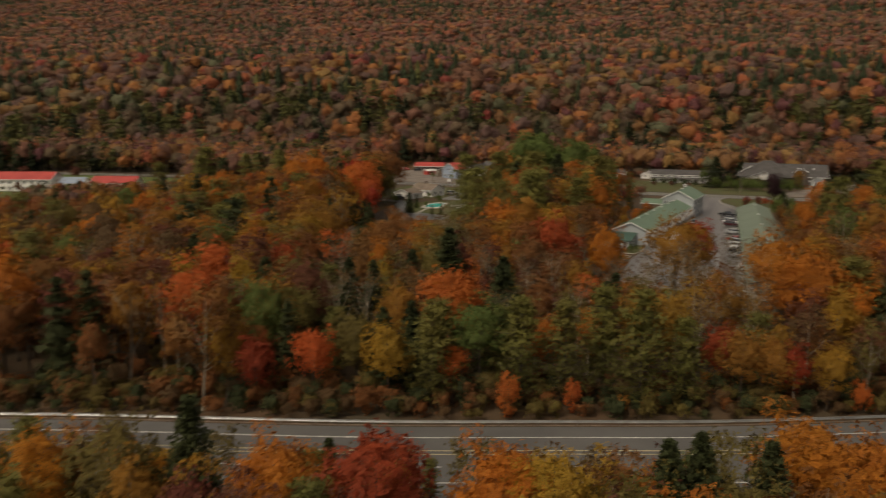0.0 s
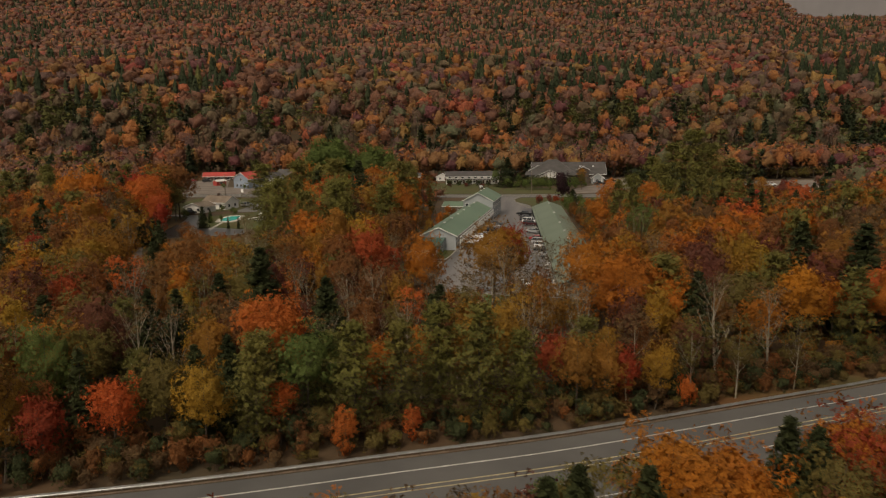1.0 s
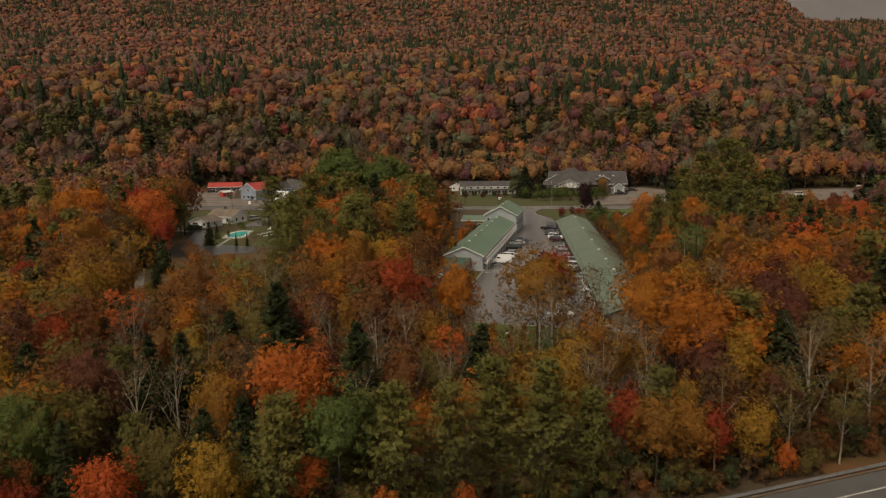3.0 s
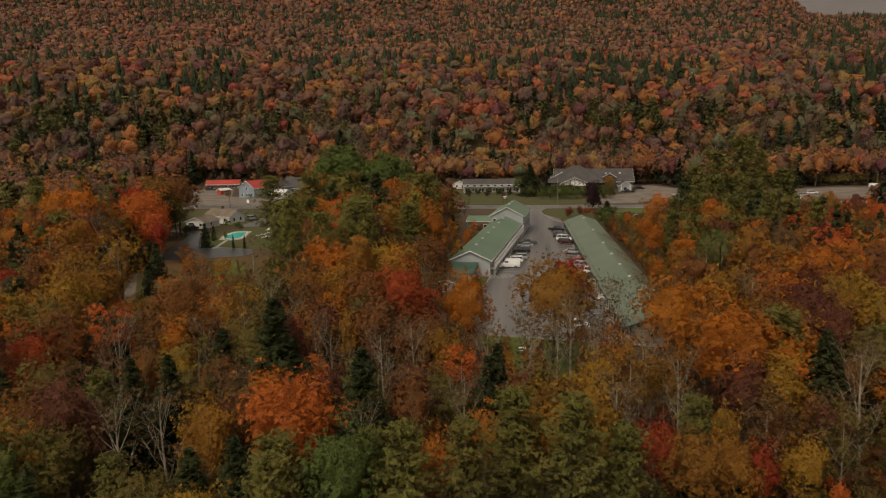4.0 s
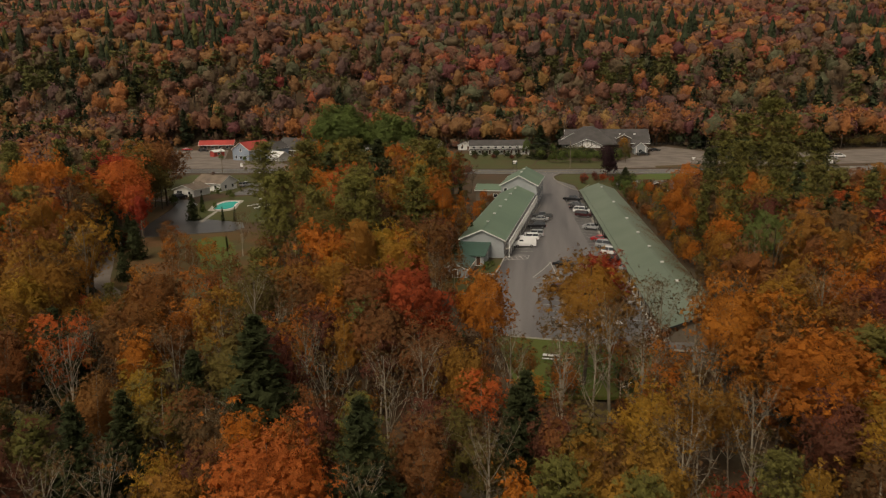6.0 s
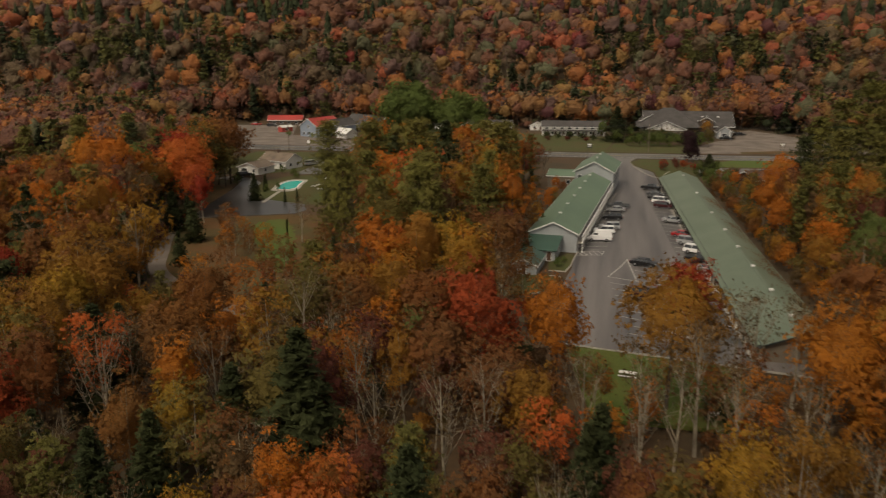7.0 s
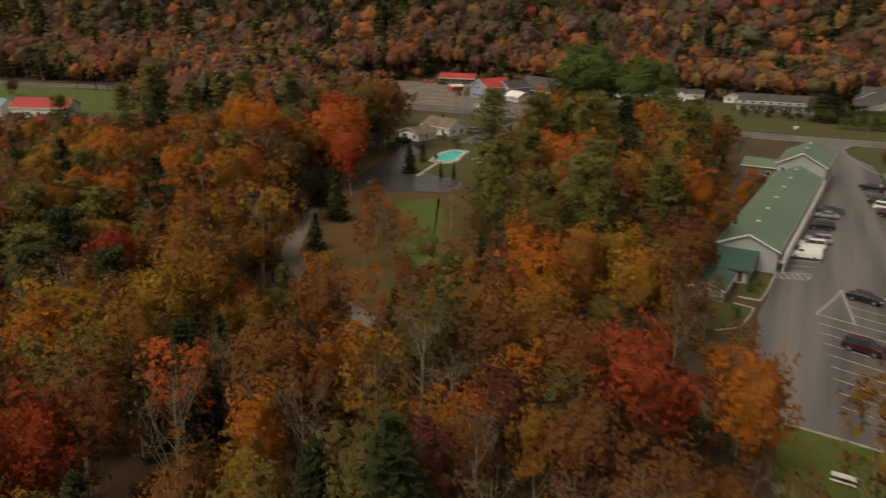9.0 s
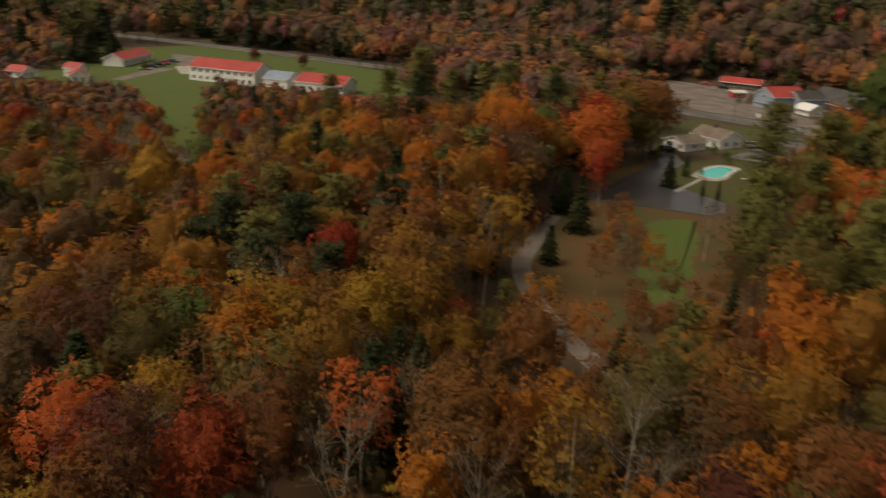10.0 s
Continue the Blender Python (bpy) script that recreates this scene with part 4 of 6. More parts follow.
for row_data in (
    ("van", "white", -5.9, 20.9, 184), ("suv", "white", -5.0, 28.6, 184), ("suv", "silver", -3.8, 33.0, 184), ("suv", "black", -3.3, 44.2, 184), ("sedan", "silver", -2.6, 54.8, 184), ("pickup", "grey", -1.9, 59.4, 184),
    ("pickup", "black", 7.7, 90.0, 340), ("sedan", "grey", 8.8, 80.2, 340), ("sedan", "black", 8.9, 73.9, 340), ("suv", "white", 10.0, 68.4, 340), ("suv", "maroon", 10.2, 62.0, 340), ("sedan", "silver", 11.7, 43.7, 340), ("sedan", "red", 13.0, 28.4, 340), ("suv", "silver", 13.9, 20.9, 340), ("suv", "white", 14.8, 13.3, 340), ("pickup", "black", 15.1, 5.7, 340), ("sedan", "silver", 16.1, -1.0, 340), ("sedan", "white", 17.6, -16.5, 340),
    ("sedan", "black", 3.6, 1.0, 340), ("suv", "maroon", 2.9, -20.8, 340), ("sedan", "white", 9.5, -40.0, 340),
    ("suv", "silver", -113.5, 118, 60), ("suv", "black", -126, 88, 70), ("sedan", "black", 54, 250, 10), ("pickup", "black", 45.5, 229, 0), ("sedan", "silver", 51, 256, 10), ("suv", "black", -186, 246, 20), ("sedan", "red", -198, 252, 10),
    ("sedan", "black", -58, 249, 10), ("sedan", "silver", -20, 228, 80), ("sedan", "grey", -26, 229, 80), ("pickup", "black", 112, 214, 10), ("sedan", "silver", 128, 214, 10), ("sedan", "black", 121, 208, 40), ("van", "white", 176, 256, 0), ("sedan", "blue", 113, 158, 5), ("suv", "white", 134, 222, 0),
    ("sedan", "black", -352, 42, 40), ("suv", "red", -360, 52, 40), ("sedan", "blue", -366, 59, 40), ("sedan", "silver", -346, 36, 40), ("suv", "black", -356, 47, 40), ("suv", "white", 58, 130, 100),
):
    vehicle(*row_data)


# ---- pool, garden and roadside things ----
POOL = smooth_line([(-106.2, 67.5), (-108.6, 78), (-107.5, 85.5), (-102.6, 86), (-101.2, 79), (-99.3, 71), (-101.2, 66.6), (-106.2, 67.5)], 2)[:-1]
POOL = [Vector((-104.6, 73)) + (Vector(p) - Vector((-104.6, 73))) * 0.8 for p in POOL]
mid = sum((Vector(p) for p in POOL), Vector((0, 0))) / len(POOL)
deck_line = [mid + (Vector(p) - mid) * 1.38 for p in POOL]
deck = sheet("pool_deck", [tuple(p) for p in deck_line], 0.09, CONCRETE, "pale concrete deck round the pool", "pool deck")
pool = thing("swimming_pool", (0, 0, 0), 0, "small turquoise swimming pool with pale coping", "pool")
bm = bmesh.new()
prism(bm, [tuple(p) for p in POOL], -0.2, 0.12, "z")
part("water", bm, WATER, pool, "clear turquoise pool water")
for a, b in zip(POOL, POOL[1:] + POOL[:1]):
    a, b = Vector(a), Vector(b)
    n = (b - a).normalized()
    s = Vector((-n.y, n.x)) * 0.2
    coping = prism(bmesh.new(), [tuple(p) for p in (a - s, b - s, b + s, a + s)], 0.0, 0.17, "z")
    part("coping", coping, TRIM, pool)
sheet("pool_path", [(-103.9, 66.2), (-102.8, 66.0), (-100.0, 47.5), (-101.2, 47.4)], 0.075, CONCRETE, "concrete path from the driveway to the pool", "path")


def lounger(x, y, turn):
    ob = thing("sun_lounger", (x, y, 0.09), turn, "white plastic sun lounger by the pool", "sun lounger", "loungers by the pool")
    part("seat", boxes((-0.95, 0.4, -0.33, 0.33, 0.3, 0.37, 0.02)), TRIM, ob)
    bm = bmesh.new()
    prism(bm, [(0.38, 0.31), (0.44, 0.27), (1.0, 0.72), (0.94, 0.76)], -0.33, 0.33, "y")
    part("backrest", bm, TRIM, ob)
    for px in (-0.85, 0.3):
        for s in (-0.28, 0.28):
            part("leg", boxes((px - 0.04, px + 0.04, s - 0.04, s + 0.04, 0, 0.31)), TRIM, ob)
    return ob


first = lounger(-95.5, 74, 20)
for k, (x, y, turn) in enumerate(((-94.5, 77, 25), (-93.5, 80.5, 10), (-92.0, 70.5, 40), (-90.3, 73, 35), (-92.5, 84, 15), (-89.5, 77.5, 30), (-97, 88.5, 80))):
    copy_thing(first, pose(x, y, 0.09, 0, 0, turn))


def picnic_table(x, y, turn, label):
    z = float(land(x, y)) + 0.03
    ob = thing("picnic_table", (x, y, z), turn, label, "picnic table")
    for k in range(5):
        part("top_plank", boxes((-1.2, 1.2, -0.42 + k * 0.17, -0.27 + k * 0.17, 0.72, 0.78)), TRIM, ob)
    for s in (-1, 1):
        for k in range(2):
            part("bench_plank", boxes((-1.2, 1.2, s * 0.78 - 0.14 + k * 0.15, s * 0.78 + k * 0.15, 0.43, 0.48)), TRIM, ob)
        for px in (-0.9, 0.9):
            part("leg", rod(bmesh.new(), (px, s * 0.25, 0.74), (px, s * 0.75, -0.05), 0.05, 0.05, 6), WOOD, ob)
    for px in (-0.9, 0.9):
        part("cross_beam", boxes((px - 0.04, px + 0.04, -0.85, 0.85, 0.36, 0.43)), WOOD, ob)
    return ob


picnic_table(0.2, -56.5, -8, "white wooden picnic table on the lawn")
picnic_table(10.5, -66, 60, "pale wooden picnic table under the trees")


def utility_pole(x, y, high, label, arms=1, turn=90, lamp=False):
    ob = thing("utility_pole", (x, y, float(land(x, y))), turn, label, "utility pole", "poles along the road")
    part("pole", rod(bmesh.new(), (0, 0, -0.5), (0, 0, high), 0.17, 0.11, 8), WOOD, ob)
    for k in range(arms):
        part("crossarm", boxes((-1.2, 1.2, 0.1, 0.2, high - 0.9 - k * 0.9, high - 0.76 - k * 0.9)), WOOD, ob)
        for px in (-1.05, 0, 1.05):
            part("insulator", rod(bmesh.new(), (px, 0.15, high - 0.76 - k * 0.9), (px, 0.15, high - 0.55 - k * 0.9), 0.05, 0.03, 6), TRIM, ob)
    if lamp:
        part("lamp_arm", rod(bmesh.new(), (0, 0, high - 1.6), (0, -1.8, high - 1.2), 0.04, 0.03, 6), STEEL, ob)
        part("lamp_head", boxes((-0.15, 0.15, -2.3, -1.7, high - 1.25, high - 1.1, 0.03)), STEEL, ob)
    return ob


POLES = [(-340, 150, 12.0), (-262, 166, 11.5), (-200, 176, 11.5), (-138, 155, 11.5), (-66, 177, 11.5), (9.3, 180, 11.5), (70, 184, 11.5), (160, 212, 12)]
for x, y, high in POLES:
    utility_pole(x, y, high, "grey wooden utility pole beside the road", 2, 90, x > 60)


def wire(a, b, sag, parent):
    pts = [Vector(a).lerp(Vector(b), s / 8) - Vector((0, 0, sag * 4 * s / 8 * (1 - s / 8))) for s in range(9)]
    verts, faces = tube([tuple(p) for p in pts], [0.018] * 9, 3)
    me = bpy.data.meshes.new("cable")
    me.from_pydata([tuple(v) for v in verts], [], faces)
    me.materials.append(DARK_TRIM)
    ob = new("cable", me)
    ob.parent = parent
    return ob


cables = thing("overhead_cables", (0, 0, 0), 0, "thin dark overhead cables between the poles", "cables")
for (ax, ay, ah), (bx, by, bh) in zip(POLES, POLES[1:]):
    for off, dz in ((-1.0, -0.5), (1.0, -0.5), (0.0, -3.0)):
        wire((ax, ay + off, ah + dz), (bx, by + off, bh + dz), 0.9, cables)


def road_sign(x, y, turn, board, high, mat, label):
    ob = thing("road_sign", (x, y, 0), turn, label, "sign")
    for px in (-board / 3, board / 3):
        part("sign_post", rod(bmesh.new(), (px, 0, -0.3), (px, 0, high), 0.07, 0.07, 6), DARK_TRIM, ob)
    part("sign_board", boxes((-board / 2, board / 2, -0.1, 0.1, high - 1.6, high, 0.03)), mat, ob)
    part("sign_panel", boxes((-board / 2 + 0.15, board / 2 - 0.15, -0.13, -0.105, high - 0.65, high - 0.15)), TRIM, ob)
    for k in range(2):
        part("lettering_bar", boxes((-board / 2 + 0.3, board / 2 - 0.4 - 0.2 * k, -0.125, -0.105, high - 1.0 - 0.3 * k, high - 0.85 - 0.3 * k)), TRIM, ob)
    return ob


road_sign(-13.5, 151, 0, 1.9, 6.5, DARK_TRIM, "tall dark motel sign on two posts")
road_sign(113, 170, 10, 2.2, 5.0, TRIM, "white roadside sign on posts")
road_sign(-136, 172, 0, 1.2, 2.6, TRIM, "small white roadside sign")
road_sign(63.4, 193, 0, 2.0, 3.4, WOOD, "wooden sign frame of the lodge")

# ---- trees ----
def quads_cloud(rng, centres, spread, count, size, flat=0.0):
    """Small three-cornered sprays of leaves round each centre."""
    c = np.repeat(centres, count, 0)
    n = len(c)
    c = c + rng.normal(0, 1, (n, 3)) * spread * (1, 1, 0.75)
    u = rng.normal(0, 1, (n, 3))
    u[:, 2] *= 1 - flat
    u /= np.linalg.norm(u, axis=1, keepdims=True) + 1e-9
    v = rng.normal(0, 1, (n, 3))
    v[:, 2] *= 1 - flat
    v -= (v * u).sum(1, keepdims=True) * u
    v /= np.linalg.norm(v, axis=1, keepdims=True) + 1e-9
    s = size * rng.uniform(0.6, 1.3, (n, 1))
    return np.stack([c - u * s, c + u * s * 0.9 - v * s * 0.35, c + v * s * 1.1], 1).reshape(-1, 3)


def puffs(rng, centres, radii, out, per, size, back=-0.35):
    """Puffs of foliage: leaf sprays that lie on the outer side of each clump, facing away from its middle."""
    c, r, o = np.repeat(centres, per, 0), np.repeat(radii, per)[:, None], np.repeat(out, per, 0)
    n = len(c)
    d = rng.normal(0, 1, (n, 3))
    d /= np.linalg.norm(d, axis=1, keepdims=True) + 1e-9
    low = (d * o).sum(1, keepdims=True)
    d = np.where(low < back, d - 1.6 * low * o, d)
    d /= np.linalg.norm(d, axis=1, keepdims=True) + 1e-9
    p = c + d * r * rng.uniform(0.6, 1.08, (n, 1))
    face = d + rng.normal(0, 0.45, (n, 3)) + (0, 0, 0.35)
    face /= np.linalg.norm(face, axis=1, keepdims=True) + 1e-9
    u = np.cross(face, rng.normal(0, 1, (n, 3)))
    u /= np.linalg.norm(u, axis=1, keepdims=True) + 1e-9
    v = np.cross(face, u)
    s = size * rng.uniform(0.6, 1.35, (n, 1))
    return np.stack([p - u * s, p + u * s * 0.9 - v * s * 0.35, p + v * s * 1.1], 1).reshape(-1, 3)


def limbs_mesh(rng, height, radius, base, lean, limbs, twigs, thick=1.0, sides=5, steep=0.0):
    """Trunk, limbs and branches. Returns vertices, faces and the ends of the branches."""
    verts, faces, ends = [], [], []

    def add(points, radii, n):
        v, f = tube(points, radii, n)
        o = len(verts)
        verts.extend(v)
        faces.extend(tuple(i + o for i in q) for q in f)

    top = np.array([lean[0], lean[1], height * 0.9])
    r = 0.011 * height * thick
    stem = [np.array([0, 0, -0.4]), top * (0.5, 0.5, 0.33), top * (0.9, 0.6, 0.66), top]
    add(stem, [r * 1.25, r * 0.9, r * 0.55, r * 0.12], sides)
    for k in range(limbs):
        s = rng.uniform(base * 0.85, 0.85)
        root = top * (s, s, s)
        a = k * 2.4 + rng.uniform(-0.5, 0.5)
        reach = radius * rng.uniform(0.6, 0.95) * (1 - 0.5 * max(0, s - 0.55))
        rise = height * rng.uniform(0.10 + 0.2 * steep, 0.24 + 0.3 * steep)
        out = np.array([math.cos(a) * reach, math.sin(a) * reach, 0])
        mid = root + out * 0.45 + (0, 0, rise * 0.35)
        end = root + out + (0, 0, rise)
        end[2] = min(end[2], height * 0.97)
        rr = r * 0.5 * (1.1 - s)
        add([root, mid, end], [rr, rr * 0.6, rr * 0.15], 4)
        ends.append(end)
        for _ in range(twigs):
            q = root + (end - root) * rng.uniform(0.35, 0.8)
            tip = q + rng.normal(0, 1, 3) * (0.28 * radius, 0.28 * radius, 0.12 * radius) + (0, 0, 0.3 * radius)
            tip[2] = min(tip[2], height)
            add([q, tip], [rr * 0.4, rr * 0.1], 3)
            ends.append(tip)
    return np.array(verts), faces, np.array(ends)


def mass(rng, centre, half, rings, spokes, bumps, deep=0.46):
    """One closed-topped crown of foliage, swollen into boughs: vertices and triangles."""
    b = rng.normal(0, 1, (bumps, 3))
    b[:, 2] = 0.9 * b[:, 2] + 0.35
    b /= np.linalg.norm(b, axis=1, keepdims=True)
    d = [(0.0, 0.0, 1.0)]
    for i in range(1, rings + 1):
        a, turn = math.pi * 0.70 * i / rings, rng.uniform(0, 1)
        d += [(math.sin(a) * math.cos((k + turn) * math.tau / spokes), math.sin(a) * math.sin((k + turn) * math.tau / spokes), math.cos(a)) for k in range(spokes)]
    d = np.array(d)
    swell = np.exp((d @ b.T - 1) / 0.085).max(1)
    verts = np.array(centre) + np.array(half) * d * (1 - deep + deep * swell + rng.normal(0, 0.08, len(d)))[:, None]
    tris = [(0, 1 + k, 1 + (k + 1) % spokes) for k in range(spokes)]
    for i in range(rings - 1):
        o = 1 + i * spokes
        for k in range(spokes):
            p, q, r, s = o + k, o + (k + 1) % spokes, o + spokes + k, o + spokes + (k + 1) % spokes
            tris += [(p, r, q), (q, r, s)]
    return verts, tris


def broadleaf(seed, height, radius, base, clumps, per, size, limbs=9, twigs=2, sparse=0.0, lean=0.03, puff=1.0, core=0.0, body=(7, 13, 16)):
    """A broad crown: clumps of leaves on limbs that fill an uneven, lobed outline. Returns wood and leaves."""
    rng = np.random.default_rng(seed)
    tilt = rng.normal(0, lean * height, 2)
    wv, wf, ends = limbs_mesh(rng, height, radius, base, tilt, limbs, twigs, 1.15 if sparse > 0.3 else 0.75 if core == 0 or radius < 3.6 else 1.0, steep=1.0 if sparse > 0.3 else 0.3)
    d = rng.normal(0, 1, (clumps, 3))
    d[:, 2] = d[:, 2] * 0.9 + 0.2
    d /= np.linalg.norm(d, axis=1, keepdims=True)
    far = rng.uniform(0.3, 1, (clumps, 1)) ** 0.4 * rng.uniform(0.82, 1.08, (clumps, 1))
    a, turn = np.arctan2(d[:, 1:2], d[:, :1]), rng.uniform(0, 6, 3)
    far = far * (1 + 0.16 * np.sin(2 * a + turn[0]) + 0.14 * np.sin(3 * a + 4 * d[:, 2:] + turn[1]) + 0.08 * np.sin(5 * a + turn[2]))
    mid, half = height * (1 + base) / 2, height * (1 - base) / 2
    big = radius * rng.uniform(0.20, 0.36, clumps) * puff
    room = np.array([radius, radius, half]) * 0.86
    c = d * far * room + (tilt[0] * 0.7, tilt[1] * 0.7, mid)
    if sparse:
        stay = rng.uniform(0, 1, len(c)) > sparse
        c, d, big = c[stay], d[stay], big[stay]
    leaves = puffs(rng, c, big, d, per, size)
    if len(ends):
        tips = quads_cloud(rng, ends, 0.06 * radius + 0.2, max(2, per // 4), size)
        leaves = np.concatenate([leaves, tips])
    leaves[:, 2] = np.maximum(leaves[:, 2], 0.06 * height)
    if not core:
        return (wv, wf), leaf_mesh(leaves)
    verts, tris = mass(rng, (tilt[0] * 0.7, tilt[1] * 0.7, mid), room * core, *body)
    verts[:, 2] = np.maximum(verts[:, 2], 0.06 * height)
    tris = np.array(tris)
    lv, lf, ln = leaf_mesh(leaves)
    return (wv, wf), (np.concatenate([verts, lv]), np.concatenate([tris, lf + len(verts)]), np.concatenate([facing(verts, tris), ln]))


def spruce(seed, height, radius, levels, spokes, per, size, droop=0.25, ragged=0.25, base=0.06):
    """A conifer: whorls of branches, shorter towards the tip."""
    rng = np.random.default_rng(seed)
    wv, wf = tube([(0, 0, -0.4), (0, 0, height * 0.5), (0, 0, height)], [0.014 * height, 0.009 * height, 0.01], 5)
    c = []
    for k in range(levels):
        s = base + (1 - base) * (k + rng.uniform(-0.3, 0.3)) / levels
        s = min(max(s, base), 0.985)
        reach = radius * (1 - s) ** 0.72 * rng.uniform(1 - ragged, 1 + 0.4 * ragged)
        for j in range(spokes):
            a = rng.uniform(0, math.tau)
            long = reach * rng.uniform(1 - ragged, 1)
            for m in range(per):
                f = (m + 0.7) / per
                c.append((math.cos(a) * long * f, math.sin(a) * long * f, s * height - droop * long * f * f + rng.normal(0, 0.08)))
    c = np.array(c)
    low, high = c[c[:, 2] < 0.6 * height], c[c[:, 2] >= 0.6 * height]
    leaves = np.concatenate([quads_cloud(rng, low, 0.12 + 0.03 * radius, 1, size, 0.45), quads_cloud(rng, high, 0.1, 1, size * 0.72, 0.45)])
    tip = quads_cloud(rng, np.array([(0, 0, height * q) for q in (0.93, 0.96, 0.99)]), 0.06, 3, size * 0.6)
    return (np.array(wv), wf), np.concatenate([leaves, tip])


def white_pine(seed, height, radius, tiers, spokes, tufts, per, size):
    """A white pine: open, uneven tiers of level branches with tufts of long needles."""
    rng = np.random.default_rng(seed)
    wv, wf = tube([(0, 0, -0.4), (0.2, 0, height * 0.5), (0, 0.1, height)], [0.014 * height, 0.009 * height, 0.015], 5)
    wv, c = list(wv), []
    for k in range(tiers):
        s = 0.2 + 0.8 * (k + rng.uniform(-0.3, 0.3)) / tiers
        reach = radius * (1.05 - max(s, 0.25)) ** 0.6 * rng.uniform(0.75, 1.2)
        for j in range(spokes):
            a = j * math.tau / spokes + rng.uniform(-0.5, 0.5) + k
            long = reach * rng.uniform(0.55, 1.1)
            way = np.array([math.cos(a), math.sin(a), 0.10])
            root = np.array([0, 0, min(s, 0.97) * height])
            v, f = tube([root, root + way * long], [0.05, 0.015], 3)
            o = len(wv)
            wv.extend(v)
            wf.extend(tuple(i + o for i in q) for q in f)
            c += [root + way * long * (m + 1) / tufts + rng.normal(0, 1, 3) * (0.4, 0.4, 0.1) for m in range(tufts)]
    leaves = quads_cloud(rng, np.array(c), 0.2 + 0.035 * radius, per, size, 0.5)
    return (np.array(wv), wf), leaves


def mesh_of(name, verts, faces, mat):
    me = bpy.data.meshes.new(name)
    me.from_pydata(np.asarray(verts).tolist(), [], faces)
    me.materials.append(mat)
    return me


def facing(verts, tris):
    """Smooth vertex normals of a connected crown."""
    flat = np.cross(verts[tris[:, 1]] - verts[tris[:, 0]], verts[tris[:, 2]] - verts[tris[:, 0]])
    n = np.zeros_like(verts)
    for k in range(3):
        np.add.at(n, tris[:, k], flat)
    return n / (np.linalg.norm(n, axis=1, keepdims=True) + 1e-9)


def soft_normals(leaves, mid, half):
    """Normals of loose leaf sprays: each turns its brighter side out of the crown; corners are reordered in place to suit."""
    t = leaves.reshape(-1, 3, 3)
    out = (t.mean(1) - mid) / half
    out /= np.linalg.norm(out, axis=1, keepdims=True) + 1e-9
    flat = np.cross(t[:, 1] - t[:, 0], t[:, 2] - t[:, 0])
    flat /= np.linalg.norm(flat, axis=1, keepdims=True) + 1e-9
    back = (flat * out).sum(1) < 0
    t[back] = t[back][:, ::-1]
    flat[back] *= -1
    n = 0.62 * out + 0.38 * flat + (0, 0, 0.12)
    n /= np.linalg.norm(n, axis=1, keepdims=True) + 1e-9
    return np.repeat(n, 3, 0)


def leaf_mesh(leaves):
    """Vertices, triangles and normals of a crown of loose sprays."""
    leaves = np.ascontiguousarray(leaves)
    lo, hi = leaves.min(0), leaves.max(0)
    n = soft_normals(leaves, (lo + hi) / 2 - (0, 0, 0.15 * (hi[2] - lo[2])), (hi - lo) / 2)
    return leaves, np.arange(len(leaves)).reshape(-1, 3), n


def give_normals(me, normals):
    at = me.attributes.new("custom_normal", "FLOAT_VECTOR", "POINT")
    at.data.foreach_set("vector", np.asarray(normals, np.float32).ravel())


def near_shapes():
    out = {}
    out["round"] = [broadleaf(10 + k, 17, 4.9, 0.22, 50, 28, 0.36, core=0.84, body=(9, 18, 26)) for k in range(4)]
    out["tall"] = [broadleaf(20 + k, 18, 3.6, 0.26, 44, 25, 0.35, limbs=8, core=0.80, body=(9, 16, 22)) for k in range(3)]
    out["open"] = [broadleaf(30 + k, 17, 4.3, 0.36, 38, 24, 0.34, limbs=12, twigs=3, sparse=0.15, puff=0.9) for k in range(3)]
    out["bare"] = [broadleaf(40 + k, 16, 3.8, 0.26, 20, 8, 0.30, limbs=13, twigs=7, sparse=0.35) for k in range(3)]
    out["bush"] = [broadleaf(50 + k, 7, 2.9, 0.02, 34, 20, 0.30, limbs=7, twigs=3, puff=0.95, sparse=0.12, core=0.82, body=(7, 13, 16)) for k in range(4)]
    out["spruce"] = [spruce(60 + k, 15, 4.3, 34, 16, 5, 0.48) for k in range(2)]
    out["pine"] = [white_pine(70 + k, 18, 5.8, 13, 10, 4, 5, 0.43) for k in range(3)]
    out["cone"] = [spruce(80, 6.5, 1.9, 20, 16, 3, 0.38, 0.12, 0.1, 0.01)]
    out["willow"] = [broadleaf(90 + k, 25, 12.5, 0.08, 120, 40, 0.8, limbs=10, puff=0.8, core=0.9, body=(12, 24, 40)) for k in range(2)]
    return out


